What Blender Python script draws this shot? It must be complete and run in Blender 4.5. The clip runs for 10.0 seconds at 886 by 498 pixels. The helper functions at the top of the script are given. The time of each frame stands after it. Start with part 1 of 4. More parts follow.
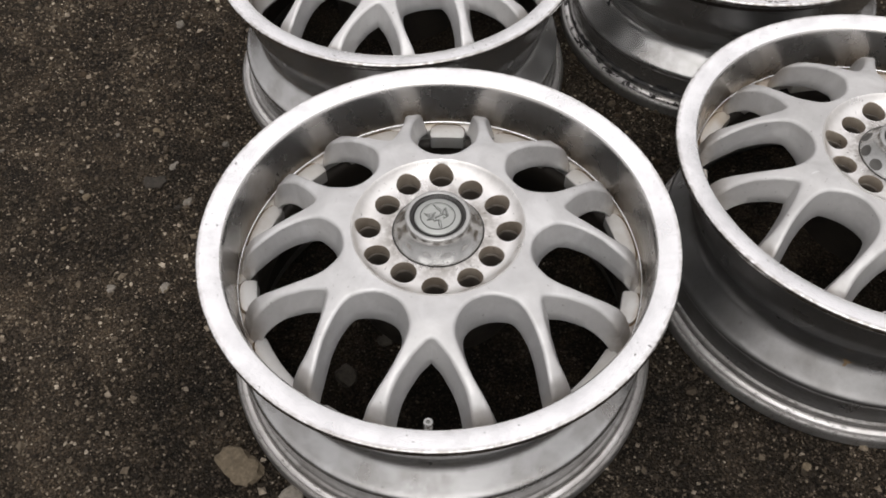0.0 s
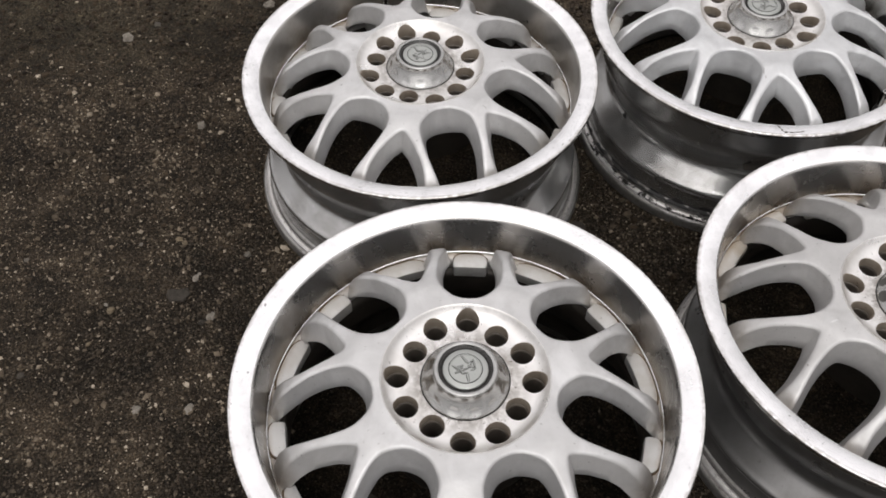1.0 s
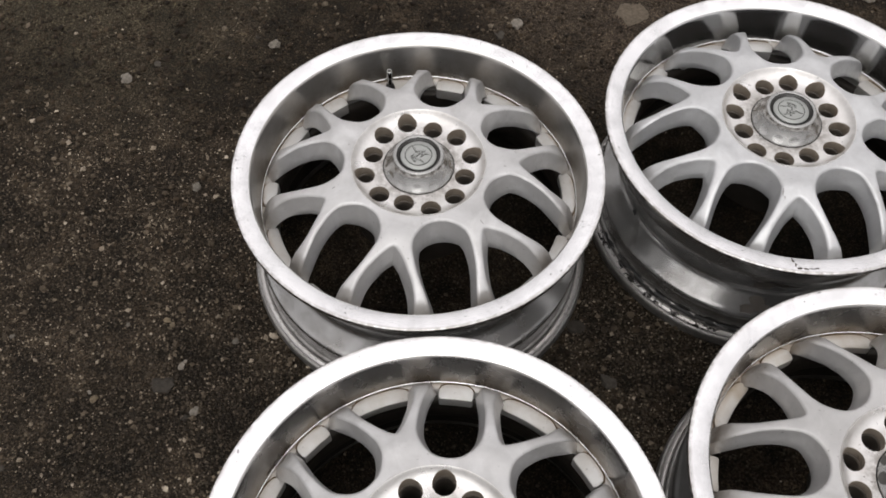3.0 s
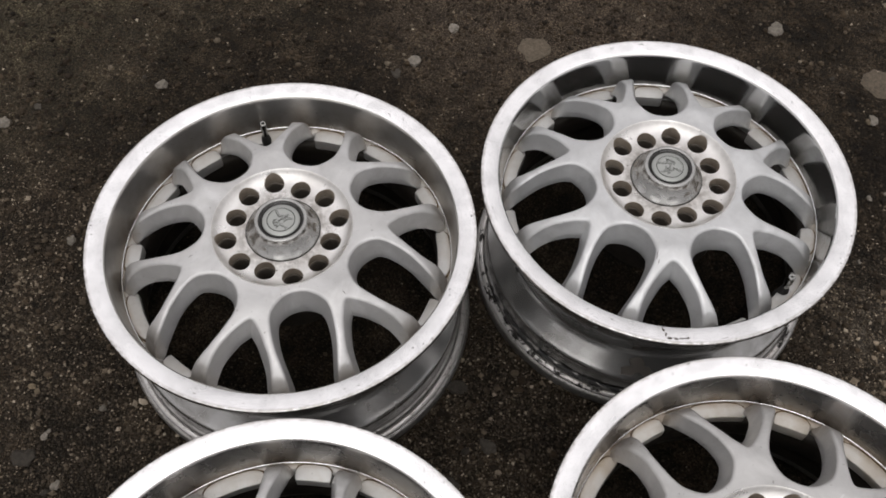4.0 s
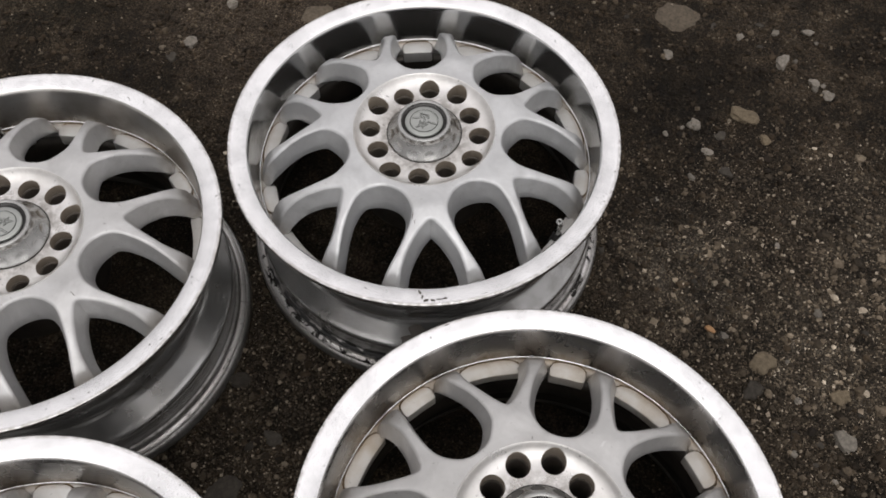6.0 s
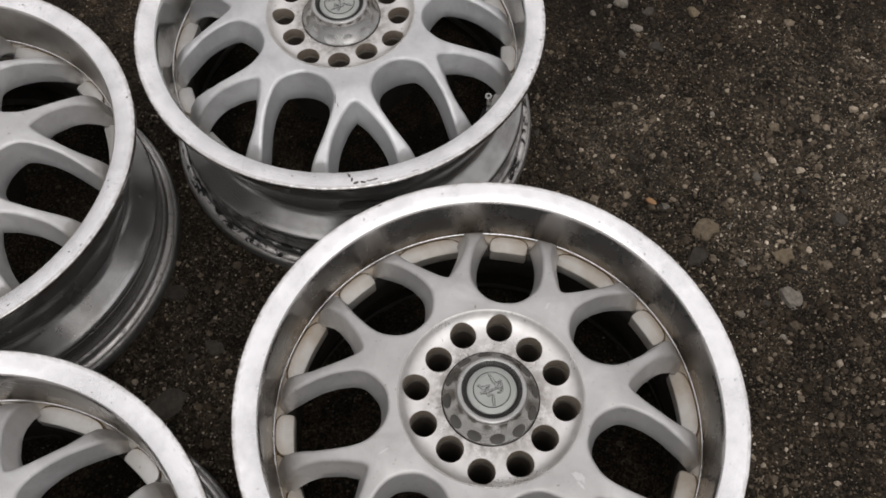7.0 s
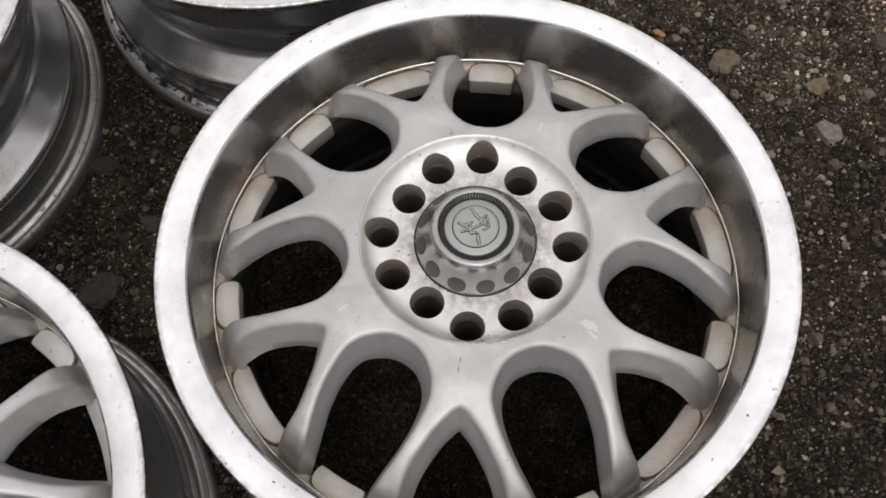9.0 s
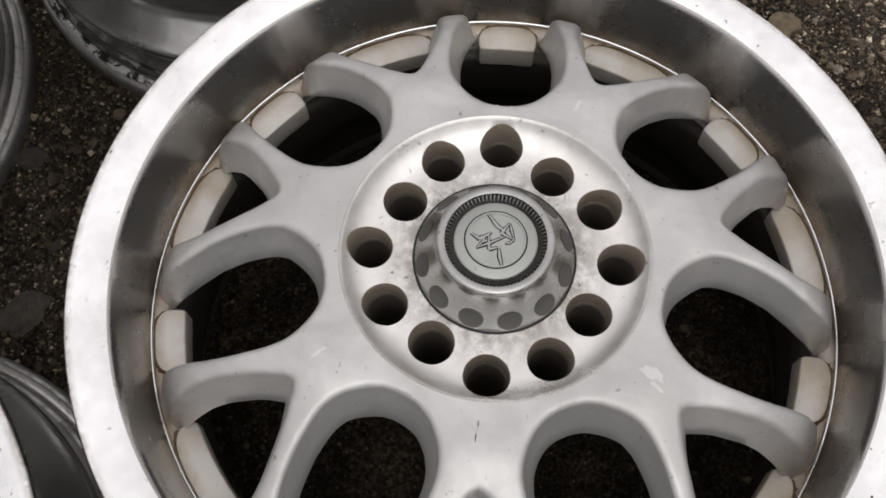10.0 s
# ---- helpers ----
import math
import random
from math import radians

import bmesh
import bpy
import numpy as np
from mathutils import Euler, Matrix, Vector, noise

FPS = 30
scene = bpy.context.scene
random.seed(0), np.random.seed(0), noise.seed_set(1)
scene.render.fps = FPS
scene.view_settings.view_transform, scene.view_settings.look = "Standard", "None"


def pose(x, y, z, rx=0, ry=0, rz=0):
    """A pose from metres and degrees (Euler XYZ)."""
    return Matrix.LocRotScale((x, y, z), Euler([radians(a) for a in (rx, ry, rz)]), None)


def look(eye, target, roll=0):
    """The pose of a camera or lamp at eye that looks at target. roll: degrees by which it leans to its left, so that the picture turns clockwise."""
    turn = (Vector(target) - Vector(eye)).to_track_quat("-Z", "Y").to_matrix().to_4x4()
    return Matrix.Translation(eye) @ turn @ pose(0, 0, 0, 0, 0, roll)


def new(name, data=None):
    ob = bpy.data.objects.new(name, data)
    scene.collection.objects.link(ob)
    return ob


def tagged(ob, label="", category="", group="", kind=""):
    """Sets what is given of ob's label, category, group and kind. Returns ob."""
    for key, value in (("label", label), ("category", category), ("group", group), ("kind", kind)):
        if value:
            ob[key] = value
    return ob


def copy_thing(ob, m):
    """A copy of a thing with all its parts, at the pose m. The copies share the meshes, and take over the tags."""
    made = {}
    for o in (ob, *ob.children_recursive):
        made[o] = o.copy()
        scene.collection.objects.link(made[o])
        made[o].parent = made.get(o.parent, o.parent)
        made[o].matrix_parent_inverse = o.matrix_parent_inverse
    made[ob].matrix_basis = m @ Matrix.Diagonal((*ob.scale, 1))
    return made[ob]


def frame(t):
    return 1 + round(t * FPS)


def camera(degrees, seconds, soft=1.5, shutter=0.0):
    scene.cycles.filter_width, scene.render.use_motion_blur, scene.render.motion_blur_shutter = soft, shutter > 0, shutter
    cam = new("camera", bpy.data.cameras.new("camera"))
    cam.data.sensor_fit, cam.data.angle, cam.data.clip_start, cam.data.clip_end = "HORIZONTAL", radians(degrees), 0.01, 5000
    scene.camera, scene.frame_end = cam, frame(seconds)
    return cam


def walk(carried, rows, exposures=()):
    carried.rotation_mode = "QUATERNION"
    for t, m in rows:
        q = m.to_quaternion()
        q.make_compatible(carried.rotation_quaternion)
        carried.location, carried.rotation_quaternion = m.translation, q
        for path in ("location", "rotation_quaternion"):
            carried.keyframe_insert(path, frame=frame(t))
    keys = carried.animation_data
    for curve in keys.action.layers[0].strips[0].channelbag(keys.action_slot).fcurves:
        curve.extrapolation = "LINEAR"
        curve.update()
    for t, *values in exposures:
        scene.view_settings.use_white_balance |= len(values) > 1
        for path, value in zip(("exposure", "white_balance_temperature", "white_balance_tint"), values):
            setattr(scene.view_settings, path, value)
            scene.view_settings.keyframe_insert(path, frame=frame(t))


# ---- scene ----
cam = camera(53.26, 10.0, 1.75)
PATH = [
    (0.0, pose(0.0397, -0.7030, 0.7332, 37.161, 0, 17.436) @ pose(0, 0, 0, 0, 0, -0.059)),
    (0.5, pose(0.0198, -0.6717, 0.7812, 37.652, 0, 17.165) @ pose(0, 0, 0, 0, 0, 0.504)),
    (1.0, pose(-0.0088, -0.6342, 0.8126, 38.066, 0, 17.099) @ pose(0, 0, 0, 0, 0, 0.642)),
    (1.5, pose(-0.0346, -0.5926, 0.8401, 38.654, 0, 16.282) @ pose(0, 0, 0, 0, 0, 1.266)),
    (2.0, pose(-0.0475, -0.5521, 0.8614, 38.363, 0, 16.905) @ pose(0, 0, 0, 0, 0, 0.730)),
    (2.2, pose(-0.0445, -0.5323, 0.8574, 36.858, 0, 17.030) @ pose(0, 0, 0, 0, 0, 1.031)),
    (3.3, pose(-0.0226, -0.4128, 0.9101, 32.413, 0, 20.602) @ pose(0, 0, 0, 0, 0, 0.921)),
    (3.5, pose(-0.0053, -0.3882, 0.9108, 32.150, 0, 19.754) @ pose(0, 0, 0, 0, 0, 1.723)),
    (4.0, pose(0.0396, -0.3293, 0.9152, 32.134, 0, 17.311) @ pose(0, 0, 0, 0, 0, 2.772)),
    (4.5, pose(0.0802, -0.2948, 0.9148, 32.318, 0, 15.335) @ pose(0, 0, 0, 0, 0, 3.029)),
    (5.0, pose(0.1308, -0.2690, 0.9118, 32.399, 0, 13.383) @ pose(0, 0, 0, 0, 0, 2.854)),
    (5.2, pose(0.1554, -0.2618, 0.9038, 32.223, 0, 12.396) @ pose(0, 0, 0, 0, 0, 2.788)),
    (6.3, pose(0.2179, -0.2693, 0.8513, 30.600, 0, 8.525) @ pose(0, 0, 0, 0, 0, 2.239)),
    (6.5, pose(0.2219, -0.2772, 0.8414, 29.739, 0, 7.093) @ pose(0, 0, 0, 0, 0, 2.345)),
    (7.0, pose(0.2367, -0.3043, 0.8124, 28.505, 0, 3.759) @ pose(0, 0, 0, 0, 0, 2.590)),
    (7.5, pose(0.2464, -0.3396, 0.7737, 26.772, 0, 1.733) @ pose(0, 0, 0, 0, 0, 2.628)),
    (8.0, pose(0.2586, -0.3468, 0.7415, 25.888, 0, 2.058) @ pose(0, 0, 0, 0, 0, 1.531)),
    (8.5, pose(0.2649, -0.3366, 0.7018, 24.969, 0, 3.151) @ pose(0, 0, 0, 0, 0, -0.070)),
    (9.0, pose(0.2574, -0.3114, 0.6579, 24.743, 0, 3.439) @ pose(0, 0, 0, 0, 0, -0.222)),
    (9.5, pose(0.2520, -0.2769, 0.6013, 23.734, 0, 3.783) @ pose(0, 0, 0, 0, 0, -0.420)),
    (10.0, pose(0.2467, -0.2412, 0.5428, 23.765, 0, 2.488) @ pose(0, 0, 0, 0, 0, 0.130)),
]
EXPOSURES = [(0.0, 0.27), (1.0, 0.25), (2.0, 0.17), (3.5, 0.09), (4.0, -0.04), (4.5, -0.22), (5.0, -0.1), (6.5, -0.06), (7.0, -0.16), (7.5, -0.05), (8.5, 0.03), (9.5, 0.05), (10.0, 0.0)]
walk(cam, PATH, EXPOSURES)

# ---- light ----
world = bpy.data.worlds.new("overcast_sky")
scene.world = world
world.use_nodes = True
wn = world.node_tree.nodes
wl = world.node_tree.links
wn.clear()
sky = wn.new("ShaderNodeTexSky")
sky.sky_type = "NISHITA"
sky.sun_disc = False
sky.sun_elevation = radians(55)
sky.sun_rotation = radians(165)
sky.dust_density = 4.0
grey = wn.new("ShaderNodeHueSaturation")
grey.inputs["Saturation"].default_value = 0.10
grey.inputs["Value"].default_value = 0.115
# thick cloud: an even warm grey veil over the sky
warm = wn.new("ShaderNodeMix")
warm.data_type = "RGBA"
warm.inputs[0].default_value = 0.72
warm.inputs[7].default_value = (1.06, 1.01, 1.015, 1)
bg = wn.new("ShaderNodeBackground")
bg.inputs["Strength"].default_value = 1.0
wout = wn.new("ShaderNodeOutputWorld")
wl.new(sky.outputs["Color"], grey.inputs["Color"])
wl.new(grey.outputs["Color"], warm.inputs[6])
# an overcast sky is about three times brighter overhead than at the horizon
up = wn.new("ShaderNodeSeparateXYZ")
wl.new(wn.new("ShaderNodeTexCoord").outputs["Generated"], up.inputs[0])
rise = wn.new("ShaderNodeMapRange")
wl.new(up.outputs["Z"], rise.inputs["Value"])
rise.inputs["To Min"].default_value = 0.46
rise.inputs["To Max"].default_value = 1.34
dome = wn.new("ShaderNodeMix")
dome.data_type = "RGBA"
dome.blend_type = "MULTIPLY"
dome.inputs[0].default_value = 1.0
wl.new(warm.outputs[2], dome.inputs[6])
wl.new(rise.outputs[0], dome.inputs[7])
wl.new(dome.outputs[2], bg.inputs["Color"])
wl.new(bg.outputs["Background"], wout.inputs["Surface"])

sun = new("sun", bpy.data.lights.new("sun", "SUN"))
sun.data.energy = 0.4
sun.data.angle = radians(75)
sun.data.color = (1.0, 0.97, 0.93)
sun.matrix_world = look((0.35, -1.3, 2.2), (0, 0, 0))


# ---- materials ----
def material(name):
    m = bpy.data.materials.new(name)
    m.use_nodes = True
    return m, m.node_tree.nodes, m.node_tree.links, m.node_tree.nodes["Principled BSDF"]


def tex(nodes, links, kind, coord, **values):
    n = nodes.new(kind)
    links.new(coord, n.inputs["Vector"])
    for k, v in values.items():
        n.inputs[k].default_value = v
    return n


def ramp(nodes, links, fac, stops):
    n = nodes.new("ShaderNodeValToRGB")
    el = n.color_ramp.elements
    while len(el) < len(stops):
        el.new(0.5)
    for e, (p, c) in zip(el, stops):
        e.position = p
        e.color = (c, c, c, 1) if isinstance(c, (int, float)) else (*c, 1)
    links.new(fac, n.inputs["Fac"])
    return n


def mix(nodes, links, fac, a, b, mode="MIX"):
    n = nodes.new("ShaderNodeMix")
    n.data_type = "RGBA"
    n.blend_type = mode
    if isinstance(fac, (int, float)):
        n.inputs["Factor"].default_value = fac
    else:
        links.new(fac, n.inputs["Factor"])
    for sock, v in (("A", a), ("B", b)):
        s = [i for i in n.inputs if i.name == sock and i.type == "RGBA"][0]
        if isinstance(v, tuple):
            s.default_value = (*v, 1)
        else:
            links.new(v, s)
    return [o for o in n.outputs if o.type == "RGBA"][0]


def bump(nodes, links, height, bsdf, strength, distance):
    n = nodes.new("ShaderNodeBump")
    n.inputs["Strength"].default_value = strength
    n.inputs["Distance"].default_value = distance
    links.new(height, n.inputs["Height"])
    links.new(n.outputs["Normal"], bsdf.inputs["Normal"])
    return n


def metal(name, colour, dirt, rough, metallic, grain=900.0, dirt_amount=0.5, relief=0.15, spots=0.0, dents=0.0, zones=(), wear=None):
    """A metal with soft stains, small dark specks and a fine grain."""
    m, n, l, b = material(name)
    flat = n.new("ShaderNodeTexCoord").outputs["Object"]
    info = n.new("ShaderNodeObjectInfo").outputs["Random"]
    shift = n.new("ShaderNodeVectorMath")
    shift.operation = "MULTIPLY_ADD"
    l.new(info, shift.inputs[0])
    shift.inputs[1].default_value = (7.0, 5.0, 3.0)
    l.new(flat, shift.inputs[2])
    co = shift.outputs[0]
    big = tex(n, l, "ShaderNodeTexNoise", co, Scale=28.0, Detail=6.0, Roughness=0.6)
    fine = tex(n, l, "ShaderNodeTexNoise", co, Scale=grain, Detail=3.0)
    speck = tex(n, l, "ShaderNodeTexNoise", co, Scale=260.0, Detail=2.0)
    stain = ramp(n, l, big.outputs["Fac"], [(0.42, 0.0), (0.75, dirt_amount)])
    c = mix(n, l, stain.outputs["Color"], colour, dirt)
    if spots:
        scar = tex(n, l, "ShaderNodeTexNoise", co, Scale=95.0, Detail=6.0, Roughness=0.75)
        sc = ramp(n, l, scar.outputs["Fac"], [(0.62, 0.0), (0.72, spots * 0.7)])
        c = mix(n, l, sc.outputs["Color"], c, dirt)
        sp = ramp(n, l, speck.outputs["Fac"], [(0.70, 0.0), (0.76, spots)])
        c = mix(n, l, sp.outputs["Color"], c, (0.06, 0.05, 0.04))
    # broad cloudy rubbing, where the coat has been polished or has dulled
    if wear:
        cloud = tex(n, l, "ShaderNodeTexNoise", co, Scale=19.0, Detail=9.0, Roughness=0.62, Distortion=0.6)
        pale = ramp(n, l, cloud.outputs["Fac"], [(0.47, 0.0), (0.68, wear[1])])
        c = mix(n, l, pale.outputs["Color"], c, wear[0])
        scratch = n.new("ShaderNodeVectorMath")
        scratch.operation = "MULTIPLY"
        scratch.inputs[1].default_value = (1.0, 9.0, 1.0)
        l.new(co, scratch.inputs[0])
        line = tex(n, l, "ShaderNodeTexNoise", scratch.outputs[0], Scale=60.0, Detail=5.0, Roughness=0.7)
        faint = ramp(n, l, line.outputs["Fac"], [(0.64, 0.0), (0.74, 0.35)])
        c = mix(n, l, faint.outputs["Color"], c, dirt)
    # bands over a stretch of the radius or height: settled grime, and painted reflection tones
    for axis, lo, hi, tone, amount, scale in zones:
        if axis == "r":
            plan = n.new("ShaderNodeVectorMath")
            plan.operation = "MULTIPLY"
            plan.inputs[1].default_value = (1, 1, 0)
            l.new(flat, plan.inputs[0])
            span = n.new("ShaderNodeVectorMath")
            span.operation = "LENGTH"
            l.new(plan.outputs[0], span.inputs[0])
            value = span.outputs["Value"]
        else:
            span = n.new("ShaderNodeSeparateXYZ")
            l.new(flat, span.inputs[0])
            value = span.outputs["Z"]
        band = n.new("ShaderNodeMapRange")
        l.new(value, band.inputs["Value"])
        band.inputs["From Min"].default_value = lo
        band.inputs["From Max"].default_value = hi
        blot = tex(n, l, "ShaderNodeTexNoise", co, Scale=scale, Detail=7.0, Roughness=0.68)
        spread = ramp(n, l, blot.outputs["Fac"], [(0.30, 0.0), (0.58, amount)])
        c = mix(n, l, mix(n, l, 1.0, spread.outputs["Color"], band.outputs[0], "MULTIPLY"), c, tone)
    l.new(c, b.inputs["Base Color"])
    b.inputs["Metallic"].default_value = metallic
    rr = ramp(n, l, big.outputs["Fac"], [(0.3, rough * 0.85), (0.75, min(1.0, rough * 1.35))])
    l.new(rr.outputs["Color"], b.inputs["Roughness"])
    grainy = bump(n, l, fine.outputs["Fac"], b, relief, 0.0004)
    if dents:
        soft = tex(n, l, "ShaderNodeTexNoise", co, Scale=34.0, Detail=3.0, Roughness=0.55)
        wave = n.new("ShaderNodeBump")
        wave.inputs["Strength"].default_value = dents
        wave.inputs["Distance"].default_value = 0.004
        l.new(soft.outputs["Fac"], wave.inputs["Height"])
        l.new(wave.outputs["Normal"], grainy.inputs["Normal"])
    return m


def flaked_paint(name, scale, lo, hi, light, dull, bare):
    """Old paint that flakes off the rear flange down to dark corroded metal."""
    m, n, l, b = material(name)
    co = n.new("ShaderNodeTexCoord").outputs["Object"]
    info = n.new("ShaderNodeObjectInfo").outputs["Random"]
    shift = n.new("ShaderNodeVectorMath")
    shift.operation = "MULTIPLY_ADD"
    l.new(info, shift.inputs[0])
    shift.inputs[1].default_value = (9.0, 4.0, 2.0)
    l.new(co, shift.inputs[2])
    flake = tex(n, l, "ShaderNodeTexNoise", shift.outputs[0], Scale=scale, Detail=9.0, Roughness=0.75)
    tone = tex(n, l, "ShaderNodeTexNoise", shift.outputs[0], Scale=18.0, Detail=4.0)
    paint = ramp(n, l, tone.outputs["Fac"], [(0.3, light), (0.7, dull)])
    mask = ramp(n, l, flake.outputs["Fac"], [(lo, 0.0), (hi, 1.0)])
    c = mix(n, l, mask.outputs["Color"], paint.outputs["Color"], bare)
    l.new(c, b.inputs["Base Color"])
    b.inputs["Metallic"].default_value = 0.7
    b.inputs["Roughness"].default_value = 0.32
    bump(n, l, mask.outputs["Color"], b, 0.6, -0.0006)
    return m


SILVER = metal("silver_paint", (0.53, 0.528, 0.524), (0.39, 0.386, 0.381), 0.36, 0.55, 1400.0, 0.6, 0.12, 0.4, 0.45, [("r", 0.152, 0.168, (0.24, 0.175, 0.10), 0.5, 55.0)], wear=((0.66, 0.66, 0.66), 0.75))
MUTED = metal("muted_silver_paint", (0.49, 0.486, 0.479), (0.37, 0.364, 0.356), 0.36, 0.52, 1400.0, 0.65, 0.12, 0.5, 0.45, [("r", 0.148, 0.168, (0.22, 0.155, 0.085), 0.6, 55.0)], wear=((0.62, 0.617, 0.61), 0.65))
COOL = metal("bright_silver_paint", (0.55, 0.556, 0.56), (0.40, 0.402, 0.404), 0.33, 0.58, 1400.0, 0.6, 0.12, 0.3, 0.5, [("r", 0.154, 0.168, (0.26, 0.205, 0.13), 0.4, 55.0)], wear=((0.68, 0.69, 0.695), 0.7))
LIP = metal("polished_lip", (0.95, 0.952, 0.96), (0.66, 0.66, 0.665), 0.22, 1.0, 500.0, 0.75, 0.10, 0.6, 0.08, [("r", 0.1910, 0.1952, (0.30, 0.27, 0.235), 0.9, 140.0)])
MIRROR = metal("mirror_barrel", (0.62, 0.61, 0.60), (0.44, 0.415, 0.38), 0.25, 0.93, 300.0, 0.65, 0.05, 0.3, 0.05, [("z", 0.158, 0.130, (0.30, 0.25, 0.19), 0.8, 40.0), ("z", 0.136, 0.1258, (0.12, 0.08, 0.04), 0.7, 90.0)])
# the grey lower band paints a dark reflection over the mirrored pads
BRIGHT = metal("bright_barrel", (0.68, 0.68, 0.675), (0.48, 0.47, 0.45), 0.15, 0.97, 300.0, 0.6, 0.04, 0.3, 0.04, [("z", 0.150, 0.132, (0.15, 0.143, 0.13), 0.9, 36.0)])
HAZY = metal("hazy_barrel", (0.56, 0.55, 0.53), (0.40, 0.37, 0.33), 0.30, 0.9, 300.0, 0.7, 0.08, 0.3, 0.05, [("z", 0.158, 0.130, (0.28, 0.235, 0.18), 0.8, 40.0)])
# real grime round the cap; the outer grey ring is a painted reflection
MACHINED = metal("machined_plate", (0.82, 0.81, 0.795), (0.56, 0.53, 0.49), 0.29, 0.74, 900.0, 0.6, 0.12, 0.7, 0.06, [("r", 0.058, 0.037, (0.20, 0.18, 0.155), 0.85, 110.0), ("r", 0.060, 0.068, (0.46, 0.45, 0.43), 0.5, 70.0)])
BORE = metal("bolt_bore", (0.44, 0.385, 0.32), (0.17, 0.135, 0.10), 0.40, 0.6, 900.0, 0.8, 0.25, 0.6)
# darker copy of the bore metal: the shade of the deep hole as colour
DRILL_SHADE = metal("bore_shade", (0.12, 0.105, 0.09), (0.05, 0.043, 0.036), 0.45, 0.5, 900.0, 0.8, 0.25)
CAST = metal("cast_rim", (0.46, 0.46, 0.455), (0.20, 0.185, 0.165), 0.22, 0.9, 700.0, 0.65, 0.20, 0.35)
DULLCAST = metal("dull_cast_rim", (0.22, 0.218, 0.215), (0.11, 0.104, 0.096), 0.30, 0.9, 700.0, 0.65, 0.20, 0.35)
FLAKED = flaked_paint("flaked_paint", 210.0, 0.50, 0.72, (0.36, 0.355, 0.345), (0.21, 0.20, 0.19), (0.09, 0.08, 0.072))
WORN = flaked_paint("worn_edge", 190.0, 0.54, 0.74, (0.66, 0.65, 0.64), (0.40, 0.38, 0.36), (0.06, 0.052, 0.045))
BLACKENED = flaked_paint("blackened_flange", 60.0, 0.52, 0.56, (0.72, 0.71, 0.70), (0.45, 0.43, 0.41), (0.02, 0.018, 0.016))
# brake dust, with the shade behind the spokes also put into its colour
SHADED_DUST = metal("shaded_brake_dust", (0.048, 0.041, 0.034), (0.018, 0.016, 0.014), 0.40, 0.5, 500.0, 0.8, 0.3)
STAINED = metal("stained_ledge", (0.60, 0.578, 0.54), (0.38, 0.30, 0.20), 0.36, 0.2, 700.0, 0.75, 0.2, 0.4, 0.1, [("r", 0.1640, 0.1722, (0.28, 0.185, 0.09), 0.85, 75.0)])
LEDGE = metal("cream_ledge", (0.58, 0.575, 0.56), (0.38, 0.34, 0.28), 0.36, 0.35, 700.0, 0.6, 0.2, 0.4, 0.1, [("r", 0.1655, 0.1722, (0.30, 0.205, 0.105), 0.75, 75.0)])
GRIME = metal("brown_grime", (0.17, 0.115, 0.06), (0.08, 0.055, 0.03), 0.6, 0.0, 700.0, 0.8, 0.4)
CAP = metal("worn_chrome", (0.43, 0.43, 0.42), (0.20, 0.20, 0.19), 0.24, 1.0, 600.0, 0.65, 0.15, 0.5)
DIMPLE = metal("dull_dimple", (0.095, 0.092, 0.085), (0.06, 0.057, 0.053), 0.5, 0.5, 600.0, 0.6, 0.2)
BADGE = metal("badge_enamel", (0.38, 0.392, 0.375), (0.25, 0.266, 0.25), 0.33, 0.6, 900.0, 0.6, 0.10, 0.2)
DARK = metal("dark_groove", (0.018, 0.017, 0.016), (0.010, 0.010, 0.009), 0.75, 0.0)
RUBBER = metal("rubber", (0.02, 0.02, 0.02), (0.05, 0.045, 0.04), 0.6, 0.0)
SCUFF = metal("scuffed_metal", (0.09, 0.08, 0.07), (0.20, 0.18, 0.16), 0.6, 0.2)
RAW = metal("scraped_metal", (0.60, 0.60, 0.595), (0.46, 0.455, 0.44), 0.5, 0.2)


def dust_drift(n, l, co, blot):
    """Pale dust and fines that have gathered in a few wide drifts; about 0 to 1."""
    total = None
    for x, y, reach in ((0.72, 0.32, 0.24), (0.40, 0.29, 0.11), (0.56, 0.22, 0.12)):
        far = n.new("ShaderNodeVectorMath")
        far.operation = "DISTANCE"
        l.new(co, far.inputs[0])
        far.inputs[1].default_value = (x, y, 0)
        near = n.new("ShaderNodeMapRange")
        l.new(far.outputs["Value"], near.inputs["Value"])
        near.inputs["From Min"].default_value = reach
        near.inputs["From Max"].default_value = 0.25 * reach
        if total is None:
            total = near.outputs[0]
        else:
            m = n.new("ShaderNodeMath")
            m.operation = "MAXIMUM"
            l.new(total, m.inputs[0])
            l.new(near.outputs[0], m.inputs[1])
            total = m.outputs[0]
    uneven = ramp(n, l, blot, [(0.38, 0.15), (0.60, 1.0)])
    return mix(n, l, 1.0, total, uneven.outputs["Color"], "MULTIPLY")


